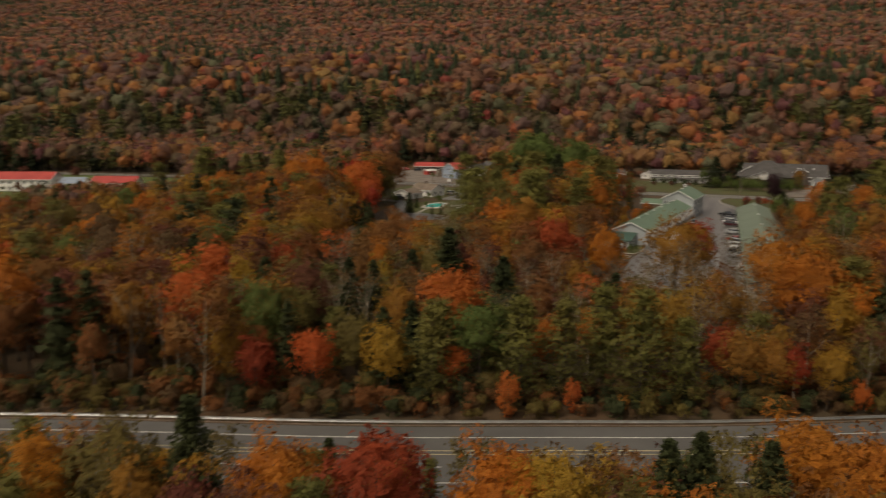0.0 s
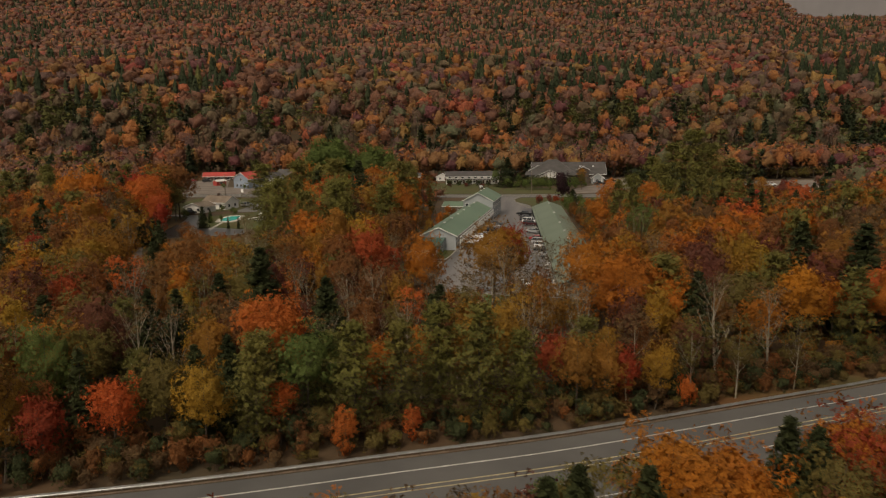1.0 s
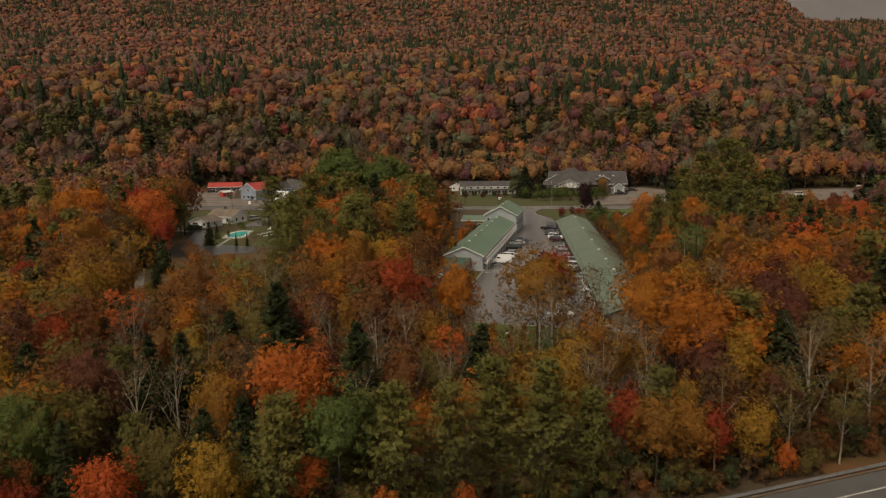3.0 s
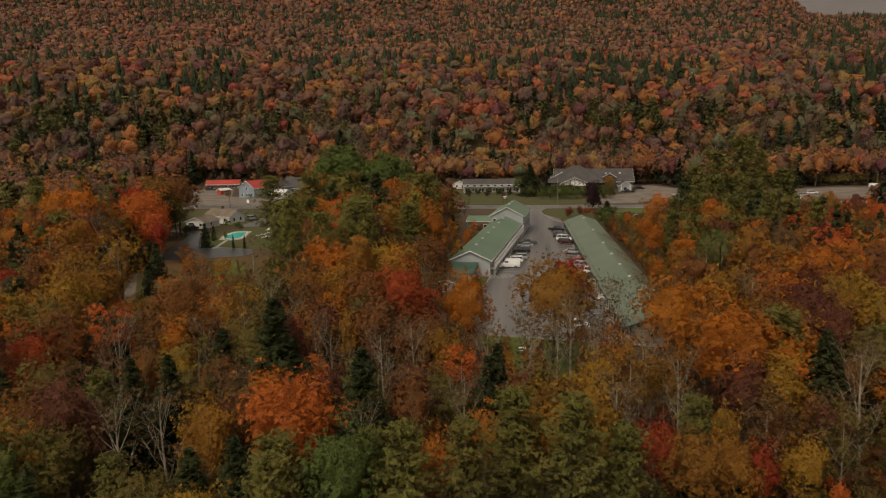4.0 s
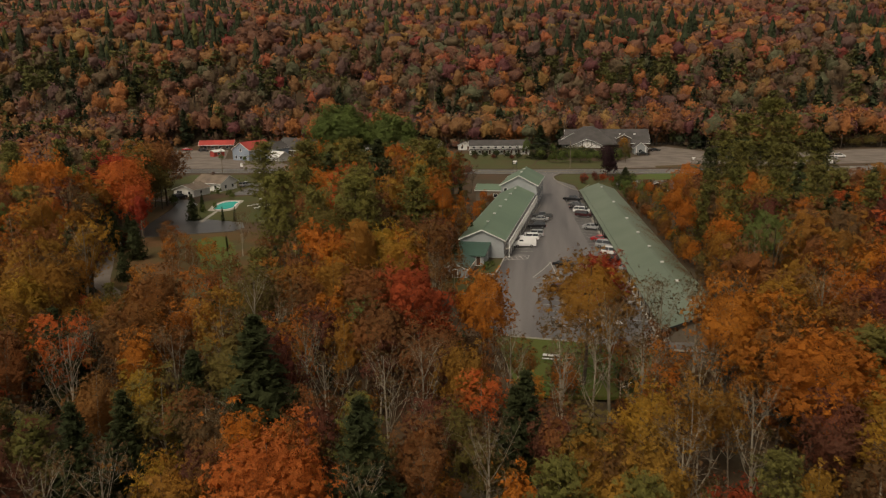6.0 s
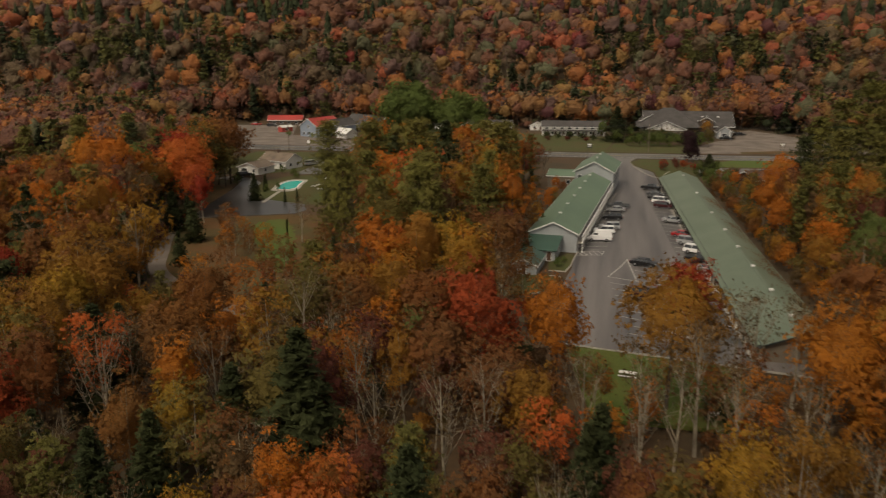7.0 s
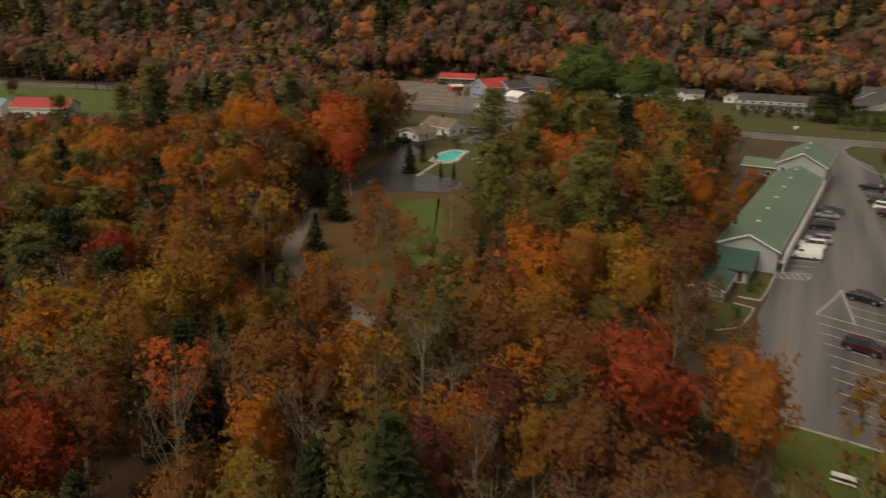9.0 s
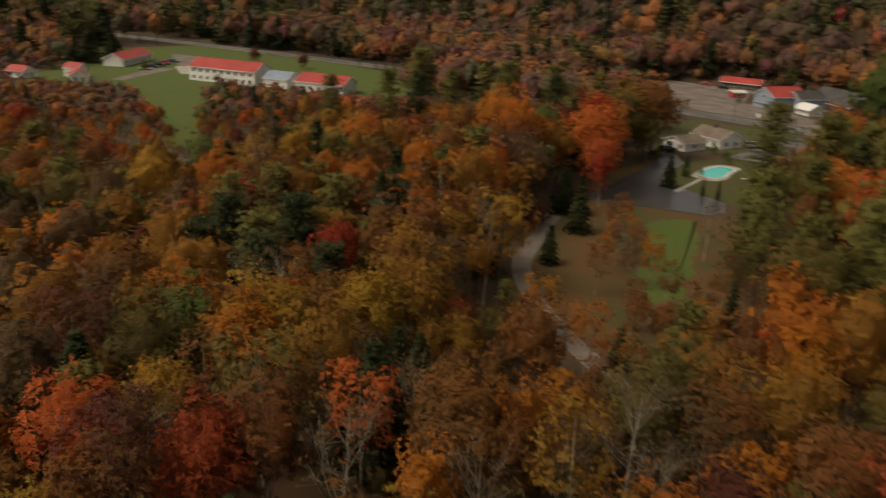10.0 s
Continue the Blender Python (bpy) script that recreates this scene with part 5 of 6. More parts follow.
def mid_shapes():
    out = {}
    out["round"] = [broadleaf(110 + k, 17, 5.0, 0.20, 34, 5, 0.62, limbs=2, twigs=0, puff=0.9, core=0.92, body=(7, 13, 18)) for k in range(6)]
    out["tall"] = [broadleaf(120 + k, 18, 3.9, 0.24, 30, 5, 0.58, limbs=2, twigs=0, puff=0.9, core=0.9, body=(7, 12, 16)) for k in range(4)]
    out["open"] = [broadleaf(130 + k, 17, 4.4, 0.32, 26, 8, 0.56, limbs=5, twigs=1, sparse=0.1, core=0.62, body=(6, 11, 14)) for k in range(3)]
    out["bare"] = [broadleaf(140 + k, 16, 3.8, 0.34, 16, 6, 0.42, limbs=8, twigs=3, sparse=0.35) for k in range(2)]
    out["bush"] = [broadleaf(150 + k, 7, 3.0, 0.02, 16, 7, 0.45, limbs=2, twigs=0, puff=1.0, core=0.9, body=(5, 10, 10)) for k in range(2)]
    out["spruce"] = [spruce(160 + k, 15, 4.3, 18, 12, 2, 0.95) for k in range(2)]
    out["pine"] = [white_pine(170 + k, 18, 5.8, 10, 8, 3, 3, 0.74) for k in range(2)]
    return out


def foot_shapes():
    """Leafy trees of the middle distance, in fewer and larger sprays."""
    out = {}
    out["round"] = [broadleaf(310 + k, 17, 5.6, 0.22, 28, 4, 0.75, limbs=2, twigs=0, puff=0.8, core=0.96, body=(6, 11, 14)) for k in range(8)]
    out["tall"] = [broadleaf(320 + k, 18, 4.5, 0.24, 24, 4, 0.72, limbs=2, twigs=0, puff=0.8, core=0.95, body=(6, 10, 12)) for k in range(5)]
    out["open"] = [broadleaf(330 + k, 17, 4.8, 0.28, 22, 4, 0.8, limbs=4, twigs=0, core=0.75, body=(5, 9, 10)) for k in range(3)]
    out["bare"] = [broadleaf(340 + k, 16, 4.0, 0.34, 14, 5, 0.6, limbs=6, twigs=2, sparse=0.35) for k in range(2)]
    out["bush"] = [broadleaf(350 + k, 7, 3.4, 0.02, 14, 3, 0.7, limbs=2, twigs=0, puff=1.0, core=0.92, body=(4, 9, 8)) for k in range(3)]
    out["spruce"] = [spruce(360 + k, 15, 4.4, 13, 9, 2, 1.25) for k in range(3)]
    out["pine"] = [white_pine(370 + k, 18, 5.6, 8, 7, 2, 2, 1.1) for k in range(3)]
    return out


def far_shapes(rings, spokes, bumps, sprays, size):
    """Trees seen from afar: one swollen crown, its outline roughened with loose sprays. Leaves come as vertices, triangles and normals."""
    none = np.zeros((0, 3)), []

    def finish(verts, tris, loose, mid, half):
        n = facing(verts, np.array(tris))
        if len(loose):
            tris = np.concatenate([np.array(tris), np.arange(len(loose)).reshape(-1, 3) + len(verts)])
            verts, n = np.concatenate([verts, loose]), np.concatenate([n, soft_normals(loose, mid, half)])
        return none, (verts, np.array(tris), n)

    def crown(seed, height, radius, base, sprays=sprays, bumps=bumps):
        rng = np.random.default_rng(seed)
        half = np.array([radius * rng.uniform(0.85, 1.1), radius * rng.uniform(0.85, 1.1), height * (1 - base) / 2])
        mid = np.array([0, 0, height * (1 + base) / 2])
        verts, tris = mass(rng, mid, half, rings, spokes, bumps)
        loose = np.zeros((0, 3))
        if sprays:
            d = rng.normal(0, 1, (sprays, 3))
            d[:, 2] = np.where(d[:, 2] < -0.4, -0.6 * d[:, 2], d[:, 2])
            d /= np.linalg.norm(d, axis=1, keepdims=True)
            loose = puffs(rng, mid + d * half * 0.78, np.full(sprays, 0.2 * radius), d, 1, size, 0.0)
        return finish(verts, tris, loose, mid, half)

    def cone(seed, height, radius):
        rng = np.random.default_rng(seed)
        verts, tris = [], []
        tiers = rings + 1
        lean = rng.normal(0, 0.02, 2) * height
        for j in range(tiers):
            s = 0.04 + 0.84 * j / tiers
            r = radius * (1 - s) ** 0.8
            o, turn = len(verts), rng.uniform(0, 1)
            for k in range(spokes):
                w = r * (rng.uniform(0.85, 1.15) if k % 2 else rng.uniform(0.45, 0.65))
                a = (k + turn) * math.tau / spokes
                verts.append((math.cos(a) * w + lean[0] * s, math.sin(a) * w + lean[1] * s, height * (s + (-0.02 if k % 2 else 0.03) + rng.uniform(-0.015, 0.015))))
            top = min(1.0, s + 1.7 / tiers)
            verts.append((lean[0] * top, lean[1] * top, height * top))
            tris += [(o + k, o + (k + 1) % spokes, o + spokes) for k in range(spokes)]
        verts = np.array(verts)
        loose = np.zeros((0, 3))
        if sprays:
            s, a = rng.uniform(0.05, 0.95, sprays), rng.uniform(0, math.tau, sprays)
            r = radius * (1 - s) ** 0.8 * rng.uniform(0.6, 1.0, sprays)
            loose = quads_cloud(rng, np.stack([np.cos(a) * r, np.sin(a) * r, s * height], 1), 0.15, 1, size * 0.7, 0.4)
        return finish(verts, tris, loose, np.array([0, 0, 0.4 * height]), np.array([radius, radius, height]))

    return {"round": [crown(200 + k, 15, 6.4, 0.40) for k in range(10)], "tall": [crown(210 + k, 17, 5.0, 0.36) for k in range(6)], "spruce": [cone(220 + k, 19, 4.9) for k in range(6)], "low": [crown(240 + k, 16, 6.2, 0.30, sprays, bumps + 2) for k in range(8)]}


def woods(name, shapes, rows, label, leaves_of):
    """Many trees in one mesh: rows of x, y, z, scale, turn, shape, variant, leaf colour. Wood and leaves keep their own materials."""
    keys = sorted({r[7] for r in rows})
    ready = {k: [(wood, leaves if isinstance(leaves, tuple) else leaf_mesh(leaves)) for wood, leaves in v] for k, v in shapes.items()}
    verts, normals, sizes, mats, loops, offset = [], [], [], [], [], 0
    mesh_mats = [BARK, PALE_BARK] + [leaves_of[k] for k in keys]
    for x, y, z, s, turn, shape, k, colour in rows:
        (wv, wf), (lv, lf, ln) = ready[shape][k % len(ready[shape])]
        c, q = math.cos(turn), math.sin(turn)
        m = np.array([[c, -q, 0], [q, c, 0], [0, 0, 1]])
        if len(wv):
            verts.append(wv @ m.T * s + (x, y, z))
            out = np.array(wv) * (1, 1, 0) + (1e-3, 0, 0)
            normals.append(out / np.linalg.norm(out, axis=1, keepdims=True) @ m.T)
            f = np.array(wf) + offset
            loops.append(f.ravel())
            sizes.append(np.full(len(f), 4))
            mats.append(np.full(len(f), 1 if shape == "bare" else 0))
            offset += len(wv)
        verts.append(lv @ m.T * s + (x, y, z))
        normals.append(ln @ m.T)
        loops.append(lf.ravel() + offset)
        sizes.append(np.full(len(lf), 3))
        mats.append(np.full(len(lf), 2 + keys.index(colour)))
        offset += len(lv)
    verts, normals, loops, sizes, mats = (np.concatenate(a) for a in (verts, normals, loops, sizes, mats))
    me = bpy.data.meshes.new(name)
    me.vertices.add(len(verts))
    me.vertices.foreach_set("co", verts.ravel())
    me.loops.add(len(loops))
    me.loops.foreach_set("vertex_index", loops.astype(np.int32))
    me.polygons.add(len(sizes))
    me.polygons.foreach_set("loop_start", (np.cumsum(sizes) - sizes).astype(np.int32))
    for m in mesh_mats:
        me.materials.append(m)
    me.polygons.foreach_set("material_index", mats.astype(np.int32))
    me.polygons.foreach_set("use_smooth", [True] * len(sizes))
    me.update(calc_edges=True)
    give_normals(me, normals)
    tagged(new(name, me), label, "woodland", kind="stuff")


def inside(poly, x, y):
    hit = False
    for (ax, ay), (bx, by) in zip(poly, poly[1:] + poly[:1]):
        if (ay > y) != (by > y) and x < (bx - ax) * (y - ay) / (by - ay) + ax:
            hit = not hit
    return hit


CLEARINGS = [
    [(-19.5, -25), (-14, -28), (-11.5, -46), (-8, -68), (13, -68), (24, -54), (33, -34), (27, 20), (25, 112), (28, 122), (112, 134), (112, 166), (28, 160), (2, 158), (-8, 160), (-6, 112), (-26, 112), (-26, 78), (-17, 78), (-19.5, 6)],
    [(-111, 25), (-84, 33), (-68, 36), (-57, 8), (-54, -22), (-64, -38), (-86, -32), (-98, -12), (-110, 8)],
    [(-116, 22), (-80, 33), (-76, 50), (-80, 95), (-82, 155), (-114, 155), (-145, 118), (-145, 84), (-122, 60)],
    [(-114, 22), (-118, 46), (-124, 66), (-134, 78), (-140, 84), (-122, 84), (-112, 60)],
    [(-238, 172), (-106, 172), (-100, 250), (-150, 262), (-166, 269), (-198, 266), (-220, 244)],
    [(-106, 150), (-4, 150), (-2, 246), (-40, 254), (-110, 284)],
    [(-8, 172), (112, 188), (112, 204), (90, 228), (64, 284), (52, 266), (0, 262), (-8, 230)],
    [(92, 136), (230, 160), (230, 268), (160, 268), (108, 244)],
    [(-440, 30), (-366, 18), (-350, -20), (-316, -10), (-300, 9), (-237, -12), (-208, -27), (-198, -23), (-219, -11), (-254, 7), (-281, 36), (-262, 58), (-240, 66), (-236, 142), (-440, 112)],
    [(-147, 116), (-110, 116), (-110, 174), (-238, 174), (-218, 146), (-168, 140)],
    [(-206, -32), (-199, -25), (-186, -24), (-168, -36), (-160, -50), (-172, -48), (-186, -38)],
]


INN_EDGE = smooth_line([(-352, -20), (-316, -10), (-300, 9), (-237, -12), (-208, -27), (-198, -23), (-219, -11), (-254, 7), (-281, 36)], 6)

INN_FRONT = smooth_line([(-300, 48), (-262, 60), (-232, 74)], 6)


def gap_from_line(line, x, y):
    return min((x - p[0]) ** 2 + (y - p[1]) ** 2 for p in line) ** 0.5


def open_ground(x, y):
    if any(inside(c, x, y) for c in CLEARINGS):
        return True
    near = min(HIGHWAY_LINE, key=lambda p: (x - p[0]) ** 2 + (y - p[1]) ** 2)
    d = (Vector((x, y)) - Vector(near)).dot(Vector((-0.48, 0.88)))
    if abs(x) < 330 and -22.0 < d < (5.5 if 38 < x < 120 else 2.6):
        return True
    if -170 < y < 240 and gap_from_line(ROUTE_LINE[::2], x, y) < 12:
        return True
    return -116 < x < -56 and gap_from_line(TRACK[::2], x, y) < 4


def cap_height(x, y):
    """Height caps fitted to the camera's view from the south, keeping ground behind visible."""
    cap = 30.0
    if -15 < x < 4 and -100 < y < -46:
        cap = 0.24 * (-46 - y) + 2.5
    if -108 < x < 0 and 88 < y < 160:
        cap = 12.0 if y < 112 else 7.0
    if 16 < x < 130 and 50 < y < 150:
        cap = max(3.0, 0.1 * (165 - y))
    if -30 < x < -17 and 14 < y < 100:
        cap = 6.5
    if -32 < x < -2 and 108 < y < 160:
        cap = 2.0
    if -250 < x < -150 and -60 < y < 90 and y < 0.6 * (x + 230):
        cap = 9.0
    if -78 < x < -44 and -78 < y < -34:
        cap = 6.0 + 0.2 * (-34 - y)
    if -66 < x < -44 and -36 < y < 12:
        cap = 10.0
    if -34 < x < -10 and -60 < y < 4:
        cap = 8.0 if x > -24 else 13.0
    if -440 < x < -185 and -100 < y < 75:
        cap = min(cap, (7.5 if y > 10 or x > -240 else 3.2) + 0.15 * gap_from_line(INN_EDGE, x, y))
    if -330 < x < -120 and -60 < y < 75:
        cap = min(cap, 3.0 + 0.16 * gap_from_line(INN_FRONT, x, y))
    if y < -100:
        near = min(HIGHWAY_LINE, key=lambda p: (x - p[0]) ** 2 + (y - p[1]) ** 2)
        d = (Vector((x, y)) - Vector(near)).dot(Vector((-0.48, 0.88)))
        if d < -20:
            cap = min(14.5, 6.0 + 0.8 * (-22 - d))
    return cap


WEIGHTS = {
    "rust": 26, "orange": 15, "flame": 2.5, "crimson": 0.8, "maroon": 9, "gold": 7, "amber": 15, "olive": 13, "brown": 12, "green": 2.5,
}


def scatter(rng, x0, x1, y0, y1, gap):
    """Uneven rows of places, one in each cell."""
    xs, ys = np.arange(x0, x1, gap), np.arange(y0, y1, gap)
    gx, gy = np.meshgrid(xs, ys)
    gx[1::2] += gap / 2
    p = np.stack([gx.ravel(), gy.ravel()], 1)
    return p + rng.uniform(-0.5, 0.5, p.shape) * gap


def pick(rng, x, y, evergreen, hill=0.0, tone=0.0):
    """Shape and leaf colour for a tree at a place: like kinds keep together."""
    n = noise.noise(Vector((x / 45, y / 45, 3.7))) + 0.5 * noise.noise(Vector((x / 18, y / 18, 9.1)))
    if hill:
        n += 0.8 * noise.noise(Vector((x / 130, y / 170, 5.5)))
    if rng.uniform() < (evergreen * (1.0 + 1.6 * n) if not hill else 2.3 * evergreen * min(1, max(0.15, 2.6 * n - 0.30))):
        return ("pine", "pine") if rng.uniform() < 0.55 else ("spruce", "spruce")
    warm = noise.noise(Vector((x / 60, y / 60, 21.3))) + tone
    w = np.array([v * (1 + (1.4 * warm if k in ("rust", "orange", "flame", "crimson", "maroon") else -1.4 * warm)) for k, v in WEIGHTS.items()]).clip(0.2)
    if hill:
        w = w * [1 + hill * v for v in (0.6, 0.1, 2.8, 7.0, 0.6, -0.4, -0.3, 0.6, 0.4, 1.0)]
    colour = list(WEIGHTS)[int(rng.choice(len(w), p=w / w.sum()))]
    u = rng.uniform()
    if colour in ("olive", "brown", "maroon") and u < 0.26:
        return "bare", "brown"
    return ("round" if u < 0.55 else "tall" if u < 0.8 else "open"), colour

def LANDMARKS():
    """The trees that stand out, by kind: x, y, height and, where it differs, breadth."""
    grove("round", "flame", [(-22.9, -115.0, 18.0, 1.08), (-35.5, -134, 11.5), (-18, -127, 9), (-74.0, -104, 16.5), (-116, 34, 22.5, 1.25), (-108, 26, 16)])
    grove("bush", "flame", [(-9.3, -129.0, 6.5, 0.8), (33.6, -110, 5.5, 0.6), (-2, -124, 5, 0.8), (-17, -56, 7), (-104, 12, 5)])
    grove("round", "crimson", [(-41, -138.5, 10.5), (15.1, -108, 10.5), (-64.6, -97.5, 16.5), (-93.6, -59.8, 16, 0.8), (-18.7, -67.3, 19), (7.8, -53.5, 17.5, 0.9), (-123, -57, 16), (-129, 52, 21, 1.15)])
    grove("tall", "crimson", [(25.5, -112, 10), (-104, 20, 14)])
    grove("round", "maroon", [(-47.3, -117.3, 17.5), (41.8, -80.6, 18), (-117, 3, 19, 1.15)])
    grove("bush", "maroon", [(-102, -6, 4.2), (17.5, 141, 3.5), (13.3, 129.5, 3.6), (18, 134, 3)])
    grove("bush", "maroon", [(-353, 94.5, 7.5, 1.1), (-324, 101.5, 7.5, 1.1), (-292, 38.5, 5), (-293, 50, 4.5), (-104, -2, 5, 1.3)])
    grove("round", "gold", [(-25.8, -131, 12.5), (29.4, -110.3, 10), (9.9, -92.5, 13.5), (-79.9, -79.1, 17.5, 1.15), (-76.4, -69, 16.5), (-62, 88, 15)])
    grove("round", "amber", [(18.6, -113.5, 12), (22.3, -112.5, 11), (-75.9, -62, 17), (-89.5, -42.6, 16), (-86, -53.5, 15), (-157, -3, 17), (-10.5, -81.8, 13.5), (-30, 20, 18), (-128, 68, 23, 1.1)])
    grove("round", "orange", [(27.5, -90, 20, 1.1), (21.6, -73.1, 19), (54.6, -87, 17.5), (-9.0, -63, 17, 0.85), (-120, 10, 25, 0.95), (-132, 16, 24, 0.9), (-74.4, 78, 23, 0.9)])
    grove("round", "rust", [(-45, -134, 12), (-104, -86, 16.5), (-50.6, -93, 11), (-60, -60, 15), (38, 60, 10)])
    grove("open", "rust", [(-59, -38, 9), (-74, -16, 7.5), (-80, -4, 6.5), (-12, -40, 10), (-64, -22, 9), (-57, -18, 10), (-61, -6, 8), (-55, 4, 9), (-19.5, -31, 9.5), (-25, -20, 11), (-27, -8, 12)])
    grove("open", "flame", [(-61, -83, 16.5)])
    grove("open", "olive", [(-66.7, -90.1, 18.5), (34.5, -108.3, 13), (41.3, -105, 12.5), (50.5, -100.5, 12)])
    grove("round", "olive", [(-31.5, -129, 13), (-53.8, -108.5, 16), (-86, -92, 17), (-44, -22, 19)])
    grove("round", "green", [(-15.5, -122.5, 15)])
    grove("round", "gold", [(-26, -38, 16, 1.1), (-32, -24, 15)])
    grove("round", "amber", [(-33.5, -55, 16)])
    grove("pine", "pine", [(-20, -129.5, 14.5), (-9.1, -124, 15.5), (-13.5, -119, 13), (-3.8, -121.5, 15), (6.2, -119.5, 17), (0.4, -116, 16.5), (11.5, -116, 13), (-47.6, -47.6, 15), (-100.6, -68, 17, 1.2), (-53.8, 40.4, 25.5), (-42.6, 92, 16), (-34, 52, 24), (-39.3, -13.6, 23, 1.2), (-67, 44, 25, 1.1), (75, 116, 33, 1.1), (88, 109, 21, 1.3), (57.5, 108, 22, 1.2), (67, 118, 27, 1.1), (82, 120, 27, 1.15), (37.5, -3, 23.5, 0.72), (36, 17, 20, 0.7), (48, 4, 22, 0.75), (58, 12, 22, 0.7), (66, 3, 21, 0.75), (-88.5, 69.5, 22, 1.25), (-71, 100, 19, 1.2), (-74, 61.4, 12, 1.2), (36.3, 15.4, 16.6), (-60, 20, 20)])
    grove("spruce", "spruce", [(-32.3, -92, 19, 1.2), (-16.2, -110.5, 18), (-40, -91, 14.5), (-42.5, -102, 14), (61.6, -65, 19, 1.2), (70, -72, 20, 1.3), (-4, 214, 16, 1.4), (-50, 60, 23, 1.2), (27, 118, 8, 1.6), (-58, -112, 15, 1.2)])
    grove("bush", "green", [(6, 208, 5), (11, 206, 5.4), (16, 207, 5), (22, 206, 5.2), (27, 208, 5), (32, 206, 4.6)])
    grove("round", "green", [(2, 218, 7.5), (-10, 217, 10)])
    grove("round", "olive", [(34.7, 200, 9, 0.9)])
    grove("bare", "brown", [(-41, -117.5, 15.5), (-36.4, -115.5, 15), (-15.3, -113, 13.5), (39.6, -99.5, 17.5, 0.95), (-56.8, -89, 16.5), (-45.6, -83.5, 15), (-51.1, -104.4, 14), (-18.4, -87.5, 14.5), (-14.3, -86, 15), (-25.6, -87.6, 14.5), (7.5, -75, 17), (1.5, -76, 14), (13, -62, 15), (-72, 6, 11)])
    grove("cone", "spruce", [(-88.7, -17.9, 7.2), (-58.6, -42.9, 6.2), (-104, 49.6, 8), (-96, 1, 9.5, 1.1), (-94.5, 49, 4.5, 0.5), (-91, 49.5, 4.5, 0.5), (-107.5, 64, 5, 0.6), (-109, 68, 5, 0.6)])
    grove("willow", "green", [(-94, 190, 28, 1.1), (-72, 188, 24, 1.15)])
    grove("round", "orange", [(32, 37, 13.5, 1.2), (32, 20, 13), (47.8, 4, 13, 1.2), (57.3, 16, 13, 1.2), (71, 42, 13, 1.25), (36, -6, 14, 1.1), (86, 58, 12, 1.2), (94, 44, 12, 1.2), (40, 44, 11, 1.2), (-25, -34, 15, 1.1), (-31, 26, 16, 1.1), (-36, -46, 15)])
    grove("round", "flame", [(62, 30, 12, 1.2), (78, 66, 11, 1.3), (104, 66, 11, 1.3), (121, 92, 9, 1.5), (112, 80, 10, 1.3), (50, 30, 12, 1.2), (96, 80, 10, 1.2)])
    grove("round", "crimson", [(66, 55, 12, 1.1), (88, 30, 13, 1.1), (-219, -58, 13, 1.1), (-170, -60, 14, 1.2), (-64, -30, 6)])
    grove("open", "rust", [(-22.5, -27, 16, 1.3), (-18.5, -46, 12, 1.1), (-21, -12, 13), (-22, 12, 14), (-82, -10, 8), (-88, 2, 8.5), (-93, 10, 8), (-75, -24, 9), (-63, -33, 9), (-55, -28, 10), (-53, -14, 11), (-60, 28, 12)])
    grove("open", "orange", [(-85, -4, 7), (-71, -14, 8), (-69, -46, 11), (-58, -50, 12), (-51, -36, 11)])
    grove("round", "maroon", [(-24, -6, 13, 1.1), (-114, -12, 15, 1.1), (-166, 8, 15, 1.3), (44, 66, 12)])
    grove("bare", "brown", [(-81, -9, 9), (-20, -38, 12), (35, -64, 17)])
    grove("spruce", "spruce", [(-106, 9.5, 10, 1.2), (-378, 26, 14, 1.7), (-386, 40, 13, 1.7), (-407, 8, 17, 1.6), (-442, 32, 24, 1.5), (-455, 17, 26, 1.6), (-425, 18, 20, 1.6), (-470, 40, 24, 1.6), (-395, 20, 15, 1.7)])
    grove("pine", "pine", [(58, 80, 21, 1.2), (70, 82, 20, 1.2), (-30, 4, 20, 1.1), (-44, 8, 22, 1.2), (-140, 60, 20, 1.1), (-214, 72, 22, 1.3), (-37, 68, 22, 1.2)])
    grove("round", "olive", [(-141, 88, 20, 1.1), (-132, 74, 17), (-334, 30, 6), (-345, 4, 6)])
    grove("bush", "green", [(25, 121, 5.5, 1.2), (30, 126, 5), (36, 208, 5), (-4, 209, 6)])
    grove("bush", "crimson", [(13.2, 133, 3.8, 1.3), (20.5, 136, 3.4, 1.4), (23.5, 132, 3.2, 1.4)])
    grove("round", "orange", [(35, -34, 13)])
    grove("round", "amber", [(35, -22, 12), (34, -10, 12), (38, -46, 15)])
    grove("open", "rust", [(33, -54, 15, 1.2), (29.5, -53, 11.5, 1.2)])
    grove("open", "orange", [(24.5, -55, 10.5, 1.2), (31, -58, 13, 1.2)])
    grove("bare", "brown", [(16, -57, 14), (20, -62, 15), (26, -56, 14, 1.1), (23, -66, 13)])
    grove("round", "olive", [(122, 274, 12, 1.5), (138, 277, 13, 1.5), (154, 279, 12, 1.5), (170, 281, 13, 1.5), (186, 283, 12, 1.5), (204, 285, 13, 1.5), (222, 288, 12, 1.5), (240, 290, 13, 1.5)])
    grove("open", "rust", [(-4, -70, 9), (9, -72, 10), (-8, -64, 8), (14, -68, 11), (-10, -58, 9)])
    grove("bare", "brown", [(-5, -76, 13), (1, -82, 13), (5, -79, 14), (-70, -88, 14), (-62, -76, 13), (-36, -72, 14), (-30, -80, 15), (-92, -76, 15), (48, -96, 15), (20, -96, 15), (-6, -104, 14)])
